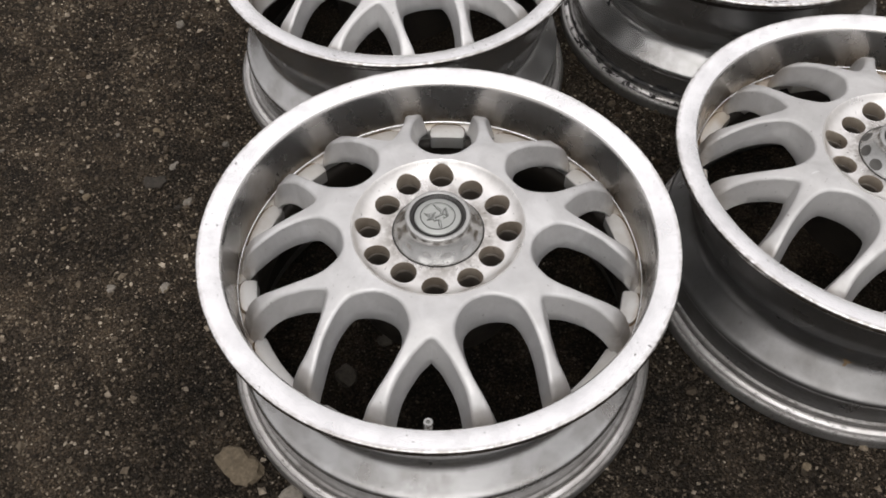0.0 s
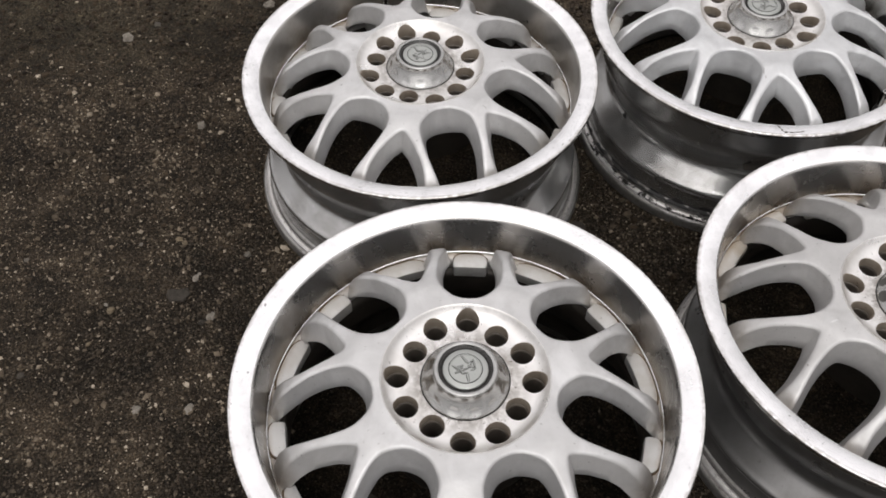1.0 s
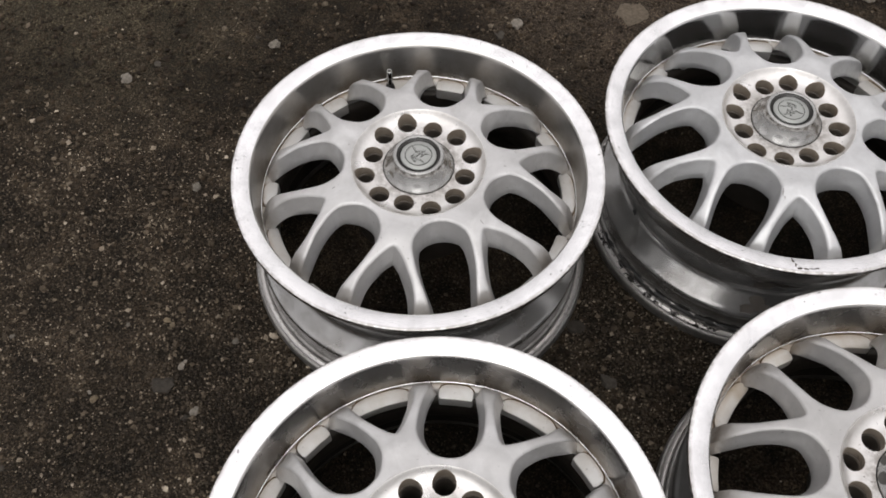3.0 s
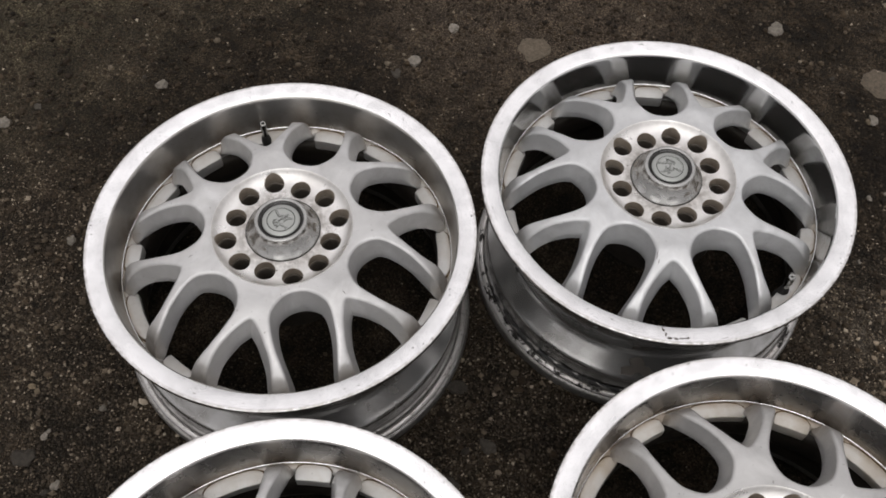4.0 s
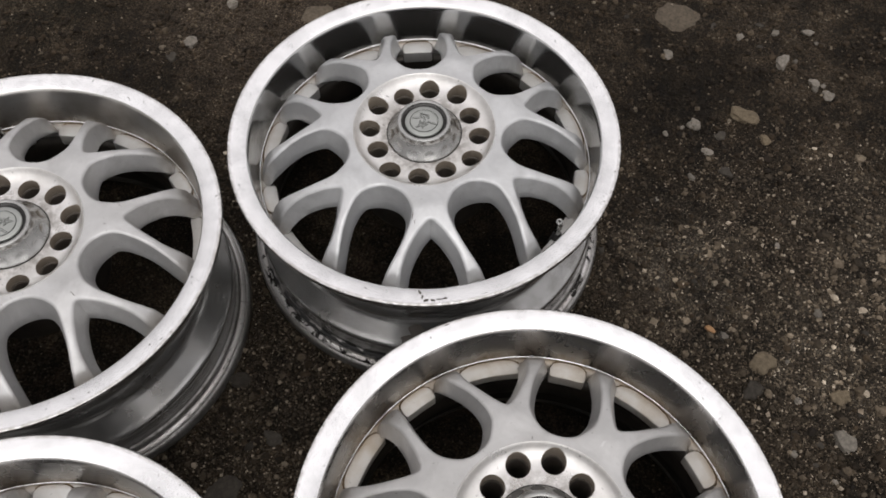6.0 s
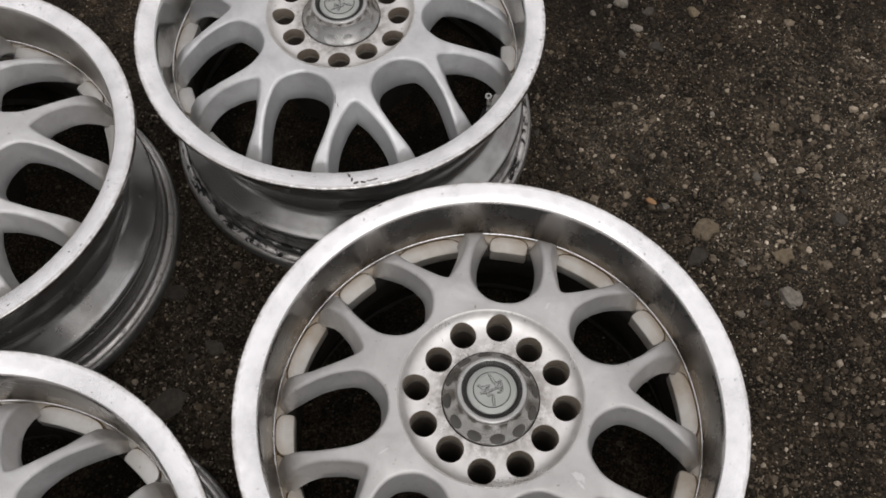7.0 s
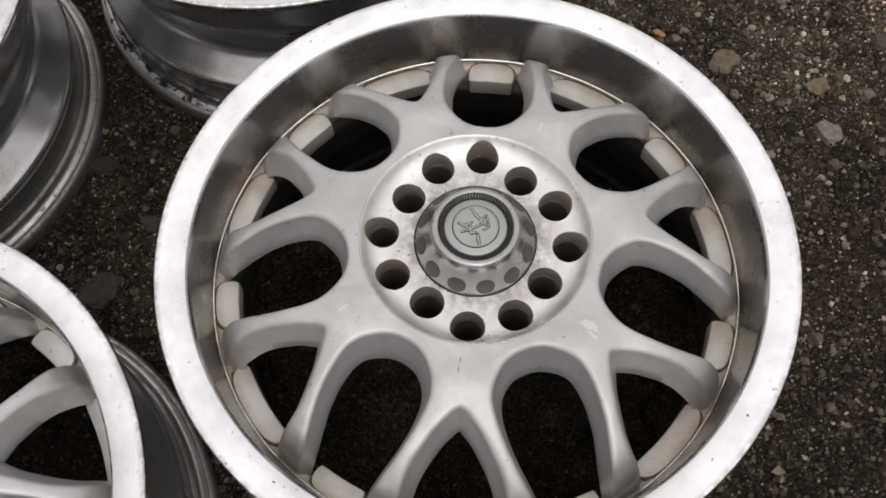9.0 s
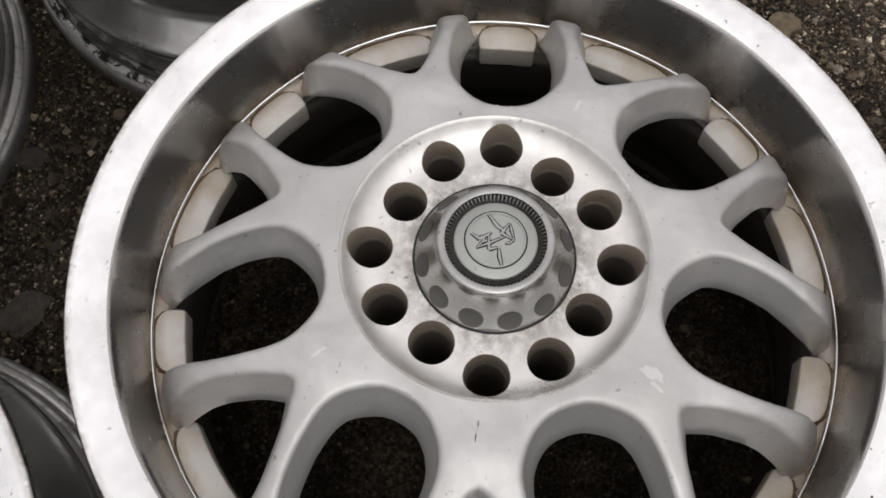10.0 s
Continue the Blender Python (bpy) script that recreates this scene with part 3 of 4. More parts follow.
def hub_mesh():
    from mathutils.geometry import delaunay_2d_cdt
    pts, edges = [], []

    def loop(cx, cy, r, n):
        ids = []
        for k in range(n):
            a = 2 * math.pi * k / n
            pts.append((cx + r * math.cos(a), cy + r * math.sin(a)))
            ids.append(len(pts) - 1)
        edges.extend(zip(ids, ids[1:] + ids[:1]))
        return ids

    loop(0, 0, 0.0706, 168)
    for r in (0.0700, 0.0694, 0.0685):
        loop(0, 0, r, 168)
    loop(0, 0, 0.030, 60)
    for r, a in HOLES:
        loop(r * math.cos(a), r * math.sin(a), HOLE_R, 40)
        loop(r * math.cos(a), r * math.sin(a), HOLE_R + 0.0005, 40)
    for r in np.arange(0.033, 0.0678, 0.0028):
        for k in range(int(2 * math.pi * r / 0.003)):
            a = k * 0.003 / r
            p = (r * math.cos(a), r * math.sin(a))
            if all(math.hypot(p[0] - hr * math.cos(ha), p[1] - hr * math.sin(ha)) > HOLE_R + 0.0016 for hr, ha in HOLES):
                pts.append(p)
    out = delaunay_2d_cdt([Vector(p) for p in pts], edges, [], 0, 1e-7)
    bm = bmesh.new()
    vs = [bm.verts.new((p.x, p.y, plate_height(p.length))) for p in out[0]]
    for f in out[2]:
        c = sum((out[0][i] for i in f), Vector((0, 0))) / len(f)
        if 0.030 < c.length < 0.0706 and all((c - Vector((hr * math.cos(ha), hr * math.sin(ha)))).length > HOLE_R for hr, ha in HOLES):
            bm.faces.new([vs[i] for i in f])
    bmesh.ops.delete(bm, geom=[v for v in bm.verts if not v.link_faces], context="VERTS")
    return bm


COUNTERBORE = ((HOLE_R, None), (HOLE_R * 0.97, -0.0007), (HOLE_R * 0.955, -0.0098))
DRILLING = ((HOLE_R * 0.955, -0.0098), (0.0090, -0.0106), (0.0086, -0.0116), (0.0082, -0.060))


def bore_mesh(hr, profile):
    """One bolt hole: its counterbore, or the shoulder and narrower drilling below."""
    bm = bmesh.new()
    rows = []
    n = 40
    for r, z in profile:
        ring = []
        for k in range(n):
            a = 2 * math.pi * k / n
            top = plate_height(math.hypot(hr + HOLE_R * math.cos(a), HOLE_R * math.sin(a)))
            ring.append(bm.verts.new((hr + r * math.cos(a), r * math.sin(a), top if z is None else (top + z if z > -0.001 else PLATE_Z + z))))
        rows.append(ring)
    for a, b in zip(rows, rows[1:]):
        for k in range(n):
            bm.faces.new((a[k], a[(k + 1) % n], b[(k + 1) % n], b[k]))
    return bm


def ledge_height(r):
    return float(np.interp(r, [0.1600, 0.1640, 0.1650, 0.1668, 0.1704, 0.1722], [0.0900, 0.1080, 0.1165, 0.1188, 0.1213, 0.1237]))


def pad_outline(half, r0, r1, grow=0.0, n=28):
    """A D: straight on the hub side, arched towards the rim."""
    out = []
    for k in range(n + 1):
        s = math.pi * k / n
        c, t = math.cos(s), math.sin(s)
        a = half * math.copysign(abs(c) ** 0.55, c) * (1 + grow / (half * 0.165))
        r = r0 + 0.0025 + (r1 + grow - r0 - 0.0025) * t ** 0.62
        out.append((r, a))
    out.append((r0 + 0.0004, -half * 0.95))
    for k in range(1, 6):
        out.append((r0, half * 0.88 * (-1 + 2 * k / 6)))
    out.append((r0 + 0.0004, half * 0.95))
    return out


def pad_mesh(half, r0, r1, z_in, z_out, depth):
    """A cast pad on the ledge between two arms: a sloping flat top with a worn edge."""
    bm = bmesh.new()
    line = pad_outline(half, r0, r1)
    rm = (r0 + r1) / 2
    rows = []
    for inset, drop in ((0.30, depth), (0.06, depth - 0.0006), (0.0, depth - 0.0030), (0.0, 0.0014), (0.014, 0.0006), (0.04, 0.00015), (0.08, 0.0)):
        ring = []
        for r, a in line:
            r, a = r + (rm - r) * inset * 1.4, a * (1 - inset * 0.55)
            z = z_in + (z_out - z_in) * (r - r0) / (r1 - r0) - drop
            ring.append(bm.verts.new((r * math.cos(a), r * math.sin(a), z)))
        rows.append(ring)
    m = len(line)
    for a, b in zip(rows, rows[1:]):
        for k in range(m):
            bm.faces.new((a[k], a[(k + 1) % m], b[(k + 1) % m], b[k]))
    bm.faces.new(rows[-1])
    return bm


def grime_mesh(half, r0, r1):
    """A line of baked dirt round the arched side of a pad."""
    bm = bmesh.new()
    rng = random.Random(9)
    rows = []
    for r, a in [p for p in pad_outline(half, r0, r1, 0.0005) if p[0] > 0.1652]:
        w = rng.uniform(0.5, 1.3)
        z = ledge_height(r)
        ring = []
        for dr, dz in ((-0.0008, 0.0004), (0.0002, 0.0018), (0.0014, 0.0006), (0.0, -0.0008)):
            q, b = r + dr * w, a * (1 + 0.02 * dr * w / 0.0009)
            ring.append(bm.verts.new((q * math.cos(b), q * math.sin(b), z + dz * w)))
        rows.append(ring)
    for a, b in zip(rows, rows[1:]):
        for k in range(4):
            bm.faces.new((a[k], a[(k + 1) % 4], b[(k + 1) % 4], b[k]))
    return bm


# ---- the alloy wheel ----
RIM_OUTER = rounded([(0.1872, 0.1670), (0.1812, 0.1630), (0.1780, 0.1575), (0.1768, 0.1330), (0.1758, 0.1240), (0.1706, 0.1075), (0.1640, 0.0975), (0.1616, 0.0920), (0.1605, 0.0790), (0.1635, 0.0730),
                     (0.1785, 0.0590), (0.1826, 0.0560), (0.1838, 0.0520), (0.1816, 0.0480), (0.1824, 0.0250)], 0.0045, 3)
REAR_OUTER = rounded([(0.1826, 0.0262), (0.1850, 0.0250), (0.1856, 0.0222), (0.1846, 0.0205), (0.1856, 0.0182), (0.1900, 0.0162), (0.1936, 0.0160), (0.1953, 0.0128), (0.1953, 0.0030), (0.1930, 0.0), (0.1850, 0.0), (0.1760, 0.0100), (0.1730, 0.0250)], 0.0018, 3)


def alloy_wheel():
    wheel = tagged(new("alloy_wheel"), "", "wheel rim", "four alloy wheels on the ground")
    # polished outer lip: flange and face, then the mirror barrel down to the seam
    flange = rounded([(0.1870, 0.1655), (0.1930, 0.1660), (0.1953, 0.1683), (0.1953, 0.1722), (0.1942, 0.1737), (0.1850, 0.1722), (0.1770, 0.1704)], 0.0016, 3)
    part("polished_lip", lathe(flange + [(0.1762, 0.1698), (0.1764, 0.1690), (0.1850, 0.1640)], 192), LIP, wheel, "wide polished aluminium lip with small nicks")
    barrel = [(0.1768, 0.1704), (0.1761, 0.1698), (0.1754, 0.1686), (0.1750, 0.1668), (0.1747, 0.1630), (0.1740, 0.1530), (0.1724, 0.1400), (0.1712, 0.1290), (0.1708, 0.1256), (0.1730, 0.1240), (0.1757, 0.1420)]
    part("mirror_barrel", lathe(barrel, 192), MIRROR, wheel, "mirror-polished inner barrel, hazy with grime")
    bead = [(0.1714, 0.1262), (0.1706, 0.1261), (0.1701, 0.1256), (0.1700, 0.1250), (0.1703, 0.1244), (0.1714, 0.1240)]
    part("seam_bead", lathe(bead, 192), LIP, wheel, "thin bright seam bead")
    # the ledge that the arms run into, with its cast pads
    ledge = rounded([(0.1722, 0.1236), (0.1704, 0.1212), (0.1668, 0.1190), (0.1648, 0.1160), (0.1642, 0.1090)], 0.003, 3)
    part("ledge", lathe(ledge + [(0.1662, 0.1092), (0.1684, 0.1130), (0.1722, 0.1200)], 160), LEDGE, wheel, "cream cast ledge stained brown in its corners")
    for k in range(7):
        a = k * SECTOR
        for turn_by, half, inner_r, deep in ((a, radians(10.2), 0.1563, 0.0130), (a + SECTOR / 2, radians(6.0), 0.1556, 0.0160)):
            pad = part("ledge_pad", pad_mesh(half, inner_r, 0.1702, 0.1196, 0.1228, deep), LEDGE, wheel, "cream cast pad on the ledge")
            pad.matrix_basis = pose(0, 0, 0, 0, 0, math.degrees(turn_by))
            part("grime_line", grime_mesh(half, inner_r, 0.1702), GRIME, pad, "brown line of baked grime")
    # cast rim: bead seats, drop well, rear flange
    inner = rounded([(0.1730, 0.0250), (0.1735, 0.0480), (0.1600, 0.0700), (0.1570, 0.0800), (0.1570, 0.1000), (0.1600, 0.1060), (0.1668, 0.1090), (0.1726, 0.1200), (0.1757, 0.1420), (0.1790, 0.1570)], 0.004, 2)
    part("rim", lathe(RIM_OUTER, 192, False), CAST, wheel, "dull cast rim with a drop well, grey with brake dust")
    part("inner_barrel", lathe(inner, 160, False), SHADED_DUST, wheel, "inside of the rim, black with brake dust and painted shade")
    part("rear_flange", lathe(REAR_OUTER, 192), FLAKED, wheel, "rear flange with paint flaking to dark metal")
    ridge = rounded([(0.1852, 0.0186), (0.1862, 0.0200), (0.1880, 0.0198), (0.1908, 0.0180), (0.1914, 0.0160)], 0.0007, 2)
    part("worn_edge", lathe(ridge + [(0.1880, 0.0150)], 192), WORN, wheel, "bright worn edge of the rear flange")
    part("spokes", spokes_mesh(), SILVER, wheel, "silver painted seven-spoke mesh face")
    part("hub_plate", hub_mesh(), MACHINED, wheel, "machined hub plate with twelve bolt holes")
    bores = {}
    for hr, ha in HOLES:
        if hr not in bores:
            hole = part("bolt_hole", bore_mesh(hr, COUNTERBORE), BORE, wheel, "stepped bolt hole with a grimy bore", True, 30.0)
            drill = part("drilling", bore_mesh(hr, DRILLING), DRILL_SHADE, hole, "narrower drilling with painted shade", True, 30.0)
            bores[hr] = (hole.data, drill.data)
        else:
            hole = new("bolt_hole", bores[hr][0])
            hole.parent = wheel
            hole["label"] = "stepped bolt hole with a grimy bore"
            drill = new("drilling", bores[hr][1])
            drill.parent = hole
            drill["label"] = "narrower drilling with painted shade"
        hole.matrix_basis = pose(0, 0, 0, 0, 0, math.degrees(ha))
    part("hub_back", lathe([(0.0770, 0.1560), (0.0730, 0.1450), (0.0715, 0.0980), (0.0320, 0.0980), (0.0320, 0.1010), (0.0690, 0.1010), (0.0700, 0.1500)], 64), SHADED_DUST, wheel, "dusty back of the hub, darkened with painted shade")
    # centre cap
    cone = [(0.0257, 0.1930), (0.0262, 0.1924), (0.0263, 0.1906), (0.0262, 0.1900)]
    cone += [(0.0264 + 0.0098 * (t / 24) ** 1.35, 0.1894 - 0.0142 * t / 24) for t in range(25)] + [(0.0366, 0.1745), (0.0368, 0.1740), (0.0369, 0.1736)]
    segs = 288
    bm = bmesh.new()
    rows = []
    for r, z in [(0.0223, 0.1900), (0.0226, 0.1927), (0.0240, 0.1934)] + cone:
        ring = []
        for k in range(segs):
            a = 2 * math.pi * k / segs
            # twelve dimples round the cone
            t = ((a * 12 / (2 * math.pi)) % 1 - 0.5) / 0.34
            v = (z - 0.1784) / 0.0036
            dip = 0.0005 * max(0.0, 1 - t * t - v * v) ** 1.6 if abs(t) < 1 and abs(v) < 1 else 0.0
            ring.append(bm.verts.new(((r - dip) * math.cos(a), (r - dip) * math.sin(a), z - dip * 0.4)))
        rows.append(ring)
    for a, b in zip(rows, rows[1:]):
        for k in range(segs):
            bm.faces.new((a[k], b[k], b[(k + 1) % segs], a[(k + 1) % segs]))
    cap = part("centre_cap", bm, CAP, wheel, "worn chrome centre cap with dimpled cone")
    zs, rs = [z for _, z in cone][::-1], [r for r, _ in cone][::-1]
    bm = bmesh.new()
    rows = []
    for i in range(6):
        ring = []
        for k in range(28):
            t, v = 0.97 * i / 5 * math.cos(2 * math.pi * k / 28), 0.97 * i / 5 * math.sin(2 * math.pi * k / 28)
            dip = 0.0005 * (1 - t * t - v * v) ** 1.6
            a, z = 0.34 * t * 2 * math.pi / 12, 0.1784 + 0.0036 * v
            r = float(np.interp(z, zs, rs)) - dip + 0.00010
            ring.append(bm.verts.new((r * math.cos(a), r * math.sin(a), z - dip * 0.4 + 0.00006)))
        rows.append(ring)
    for a, b in zip(rows, rows[1:]):
        for k in range(28):
            bm.faces.new((a[k], a[(k + 1) % 28], b[(k + 1) % 28], b[k]))
    bmesh.ops.remove_doubles(bm, verts=bm.verts, dist=1e-6)
    dimple = part("dimple", bm, CAP, cap)
    dimple.matrix_basis = pose(0, 0, 0, 0, 0, 15)
    for k in range(1, 12):
        again = new("dimple", dimple.data)
        again.parent = cap
        again.matrix_basis = pose(0, 0, 0, 0, 0, 15 + 30 * k)
    part("gap", lathe([(0.0368, 0.1741), (0.0376, 0.1741), (0.0376, 0.1735), (0.0368, 0.1735)], 96), DARK, cap, "dark gap under the cap")
    part("groove", lathe([(0.0236, 0.1901), (0.0180, 0.1899), (0.0180, 0.1890), (0.0236, 0.1890)], 96), DARK, cap, "dark knurled groove")
    bm = bmesh.new()
    for k in range(76):
        turn = Matrix.Rotation(2 * math.pi * k / 76, 3, "Z")
        lo = [bm.verts.new(turn @ Vector((r, w, 0.1899))) for r, w in ((0.0203, -0.00042), (0.0225, -0.00054), (0.0225, 0.00054), (0.0203, 0.00042))]
        hi = [bm.verts.new(turn @ Vector((r, w, z))) for r, w, z in ((0.0207, -0.00022, 0.1904), (0.0224, -0.00030, 0.1918), (0.0224, 0.00030, 0.1918), (0.0207, 0.00022, 0.1904))]
        bm.faces.new(hi)
        for i in range(4):
            bm.faces.new((lo[i], lo[(i + 1) % 4], hi[(i + 1) % 4], hi[i]))
    part("knurl", bm, DULLCAST, cap)
    badge = part("badge", disc_lathe([(0, 0.1919), (0.010, 0.1919), (0.0177, 0.1918), (0.0185, 0.1912), (0.0187, 0.1896)], 72), BADGE, cap, "grey-green badge with a raised mark")
    part("badge_ring", lathe(rounded([(0.0135, 0.1917), (0.0134, 0.1924), (0.0127, 0.1924), (0.0126, 0.1917)], 0.0002, 2), 72), BADGE, badge)
    part("badge_groove", lathe([(0.0141, 0.19195), (0.0134, 0.19195), (0.0134, 0.1915), (0.0141, 0.1915)], 72), DARK, badge)
    # the mark: plain raised strokes over a dark outline that paints their edge shading
    strokes = [((-25, -94), (6, -47), (35, -25), 9), ((46, -57), (18, -22), (58, 3), 8), ((58, 3), (40, 14), (28, 13), 6), ((-77, -22), (-50, -2), (-12, -25), 9), ((-62, 28), (-37, 3), (-47, -17), 7),
               ((-22, -22), (-22, 33), (8, 28), 8), ((8, 28), (10, 60), (16, 93), 9), ((-62, 28), (-22, 13), (33, -12), 7), ((46, -57), (50, -30), (58, 3), 6)]
    for name, mat, widen, z, rise in (("mark_outline", DARK, 4.0, 0.19192, 0.00010), ("raised_mark", BADGE, 0.0, 0.1919, 0.00055)):
        bm = bmesh.new()
        for i, stroke in enumerate(strokes):
            for j in (0, 1):
                p, q = Vector(stroke[j]), Vector(stroke[j + 1])
                w0, w1 = [(1.5 * stroke[3] * (0.35 if e in (0, 2) else 1.0) + widen) for e in (j, j + 1)]
                d = (q - p).normalized()
                side = Vector((-d.y, d.x))
                corner = [p + side * w0 / 2, q + side * w1 / 2, q - side * w1 / 2, p - side * w0 / 2]
                inner = [p + side * w0 / 4, q + side * w1 / 4, q - side * w1 / 4, p - side * w0 / 4]
                turn = Matrix.Rotation(radians(95), 2)
                to = [turn @ Vector((c.x, -c.y)) * 0.000140 for c in corner + inner]
                top = z + rise + 0.000012 * (2 * i + j)
                lo = [bm.verts.new((c.x, c.y, z)) for c in to[:4]]
                hi = [bm.verts.new((c.x, c.y, top)) for c in (to[4:] if widen == 0 else to[:4])]
                bm.faces.new(hi)
                for k in range(4):
                    bm.faces.new((lo[k], lo[(k + 1) % 4], hi[(k + 1) % 4], hi[k]))
        part(name, bm, mat, badge, "", False)
    cap.matrix_basis = pose(0, 0, PLATE_Z - 0.1737)
    # valve
    valve = part("valve_stem", disc_lathe([(0, 0.1495), (0.0016, 0.1495), (0.0017, 0.1542), (0.0030, 0.1544), (0.0036, 0.1538), (0.0037, 0.1440), (0.0033, 0.1435), (0.0033, 0.1320)], 24), CAP, wheel, "short metal tyre valve")
    valve.matrix_basis = pose(0.1600, 0, -0.0045)
    part("rubber_base", disc_lathe([(0, 0.1340), (0.0036, 0.1340), (0.0046, 0.1310), (0.0060, 0.1230), (0.0080, 0.1150)], 24), RUBBER, valve, "black rubber valve base")
    return wheel


LABELS = {
    "A": "silver mesh alloy wheel with polished lip lying on asphalt",
    "B": "silver alloy wheel with a hazy grey inner barrel, valve showing",
    "C": "silver alloy wheel with a black scuff on its lip",
    "D": "silver alloy wheel with dented spokes and a dimpled cap",
}
master, wheels = None, {}
for key, x, y, dz, tx, ty, bearing in WHEELS:
    m = wheel_pose(x, y, dz, tx, ty, bearing)
    if master is None:
        master = alloy_wheel()
        master.matrix_basis = m
        ob = master
    else:
        ob = copy_thing(master, m)
    ob["label"] = LABELS[key]
    wheels[key] = ob
for o in wheels["C"].children:
    if o.name.split(".")[0] == "worn_edge":
        o.material_slots[0].link = "OBJECT"
        o.material_slots[0].material = BLACKENED
# one cap has dull dark dimples
for o in wheels["D"].children:
    if o.name.startswith("centre_cap"):
        for d in o.children:
            if d.name.startswith("dimple"):
                d.material_slots[0].link = "OBJECT"
                d.material_slots[0].material = DIMPLE
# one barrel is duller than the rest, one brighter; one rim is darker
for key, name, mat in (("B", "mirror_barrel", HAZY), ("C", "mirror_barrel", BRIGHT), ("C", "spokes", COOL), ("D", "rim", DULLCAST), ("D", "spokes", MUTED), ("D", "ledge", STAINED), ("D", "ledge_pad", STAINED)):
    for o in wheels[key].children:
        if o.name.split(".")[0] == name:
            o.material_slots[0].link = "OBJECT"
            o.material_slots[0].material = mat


def lip_height(r, a=None):
    return float(np.interp(r, [0.1766, 0.1850, 0.1930, 0.1946, 0.1953], [0.1702, 0.1722, 0.17352, 0.1731, 0.1722]))


def scuff(wheel, r, angle, along, across, mat, height, label, seed):
    """A torn mark of irregular outline that lies on the metal."""
    rng = random.Random(seed)
    bm = bmesh.new()
    n = 14
    a0 = radians(angle)
    mid = bm.verts.new((r * math.cos(a0), r * math.sin(a0), height(r, a0) + 0.00022))
    ring = []
    for k in range(n):
        t = 2 * math.pi * k / n
        q = rng.uniform(0.45, 1.15)
        rr = r + 0.5 * across * q * math.sin(t)
        aa = a0 + 0.5 * along * q * math.cos(t) / r
        ring.append(bm.verts.new((rr * math.cos(aa), rr * math.sin(aa), height(rr, aa) + 0.00008)))
    for k in range(n):
        bm.faces.new((mid, ring[k], ring[(k + 1) % n]))
    part("scuff", bm, mat, wheel, label)


DARK_SCUFF, PALE_SCUFF = "dark scuff in the metal", "pale scrape in the silver paint"
MARKS = {}
MARKS["A"] = [(0.1802, 145, 1.2, 1.0), (0.1864, 53, 2.4, 1.2), (0.1864, 252, 1.8, 0.8), (0.1818, -4, 1.5, 1.0), (0.1917, -39, 3.0, 0.8), (0.1918, 64, 2.5, 0.8), (0.1927, 183, 2.0, 0.8)]
MARKS["B"] = [(0.1905, 261, 2.4, 2.2), (0.1832, 312, 3.0, 1.0), (0.1931, 339, 1.6, 1.0), (0.1871, 160, 2.0, 0.9), (0.1832, 166, 3.0, 0.7), (0.1860, 188, 2.2, 1.4), (0.1877, 192, 3.2, 1.0), (0.1853, 211, 2.6, 1.6), (0.1900, 214, 3.6, 1.0), (0.1880, 146, 4.0, 1.0)]
MARKS["C"] = [(0.1790, -56, 2.0, 5.0), (0.1812, -55.6, 3.0, 3.5), (0.1850, -55, 2.6, 7.0), (0.1895, -54.0, 6.5, 3.4), (0.1897, -52.3, 7.0, 3.0), (0.1890, -50.6, 7.0, 2.6), (0.1882, -49.0, 6.0, 2.2), (0.1935, -146, 3.2, 2.2), (0.1894, 134, 8.0, 1.2), (0.1829, 132, 3.0, 1.0), (0.1841, -79, 1.3, 1.3), (0.1904, -38, 9.0, 0.6), (0.1932, -24, 8.0, 0.6), (0.1938, -20, 10.0, 0.8)]
MARKS["D"] = [(0.1847, 59, 1.8, 1.6), (0.1827, -32, 2.4, 1.0), (0.1814, -30, 1.6, 0.8), (0.1775, 65, 1.6, 1.0), (0.1932, -40, 2.6, 1.0), (0.1925, 216, 5.0, 1.6), (0.1937, 209, 4.0, 0.9), (0.1938, 219, 4.0, 1.8), (0.1940, 222.5, 3.0, 1.2), (0.1942, 226, 4.0, 1.4), (0.1944, 229, 3.0, 0.9), (0.1940, 233, 3.5, 0.8), (0.1928, 258, 3.0, 0.8)]
SPOKE_MARKS = {
    "B": [(0.1000, -153.3, 0.8, 5.0, SCUFF), (0.0932, -260.4, 1.0, 5.0, SCUFF)],
    "C": [(0.1030, -60.5, 1.0, 9.0, SCUFF), (0.1090, -59.2, 0.9, 5.0, SCUFF)],
    "D": [(0.0908, -52.8, 2.0, 8.0, RAW), (0.0870, 52.8, 7.0, 13.0, RAW), (0.0915, 50.5, 2.5, 8.0, RAW), (0.0865, 155.8, 2.4, 10.0, RAW), (0.0800, -1.6, 0.7, 4.0, SCUFF), (0.0858, -1.9, 0.6, 5.0, SCUFF)],
}
for key, ob in wheels.items():
    for i, (r, a, along, across) in enumerate(MARKS[key]):
        scuff(ob, r, a, along / 1000, across / 1000, SCUFF, lip_height, DARK_SCUFF, 40 + i)
    for i, (r, a, along, across, mat) in enumerate(SPOKE_MARKS.get(key, [])):
        scuff(ob, r, a, along / 1000, across / 1000, mat, face_height, DARK_SCUFF if mat is SCUFF else PALE_SCUFF, 80 + i)

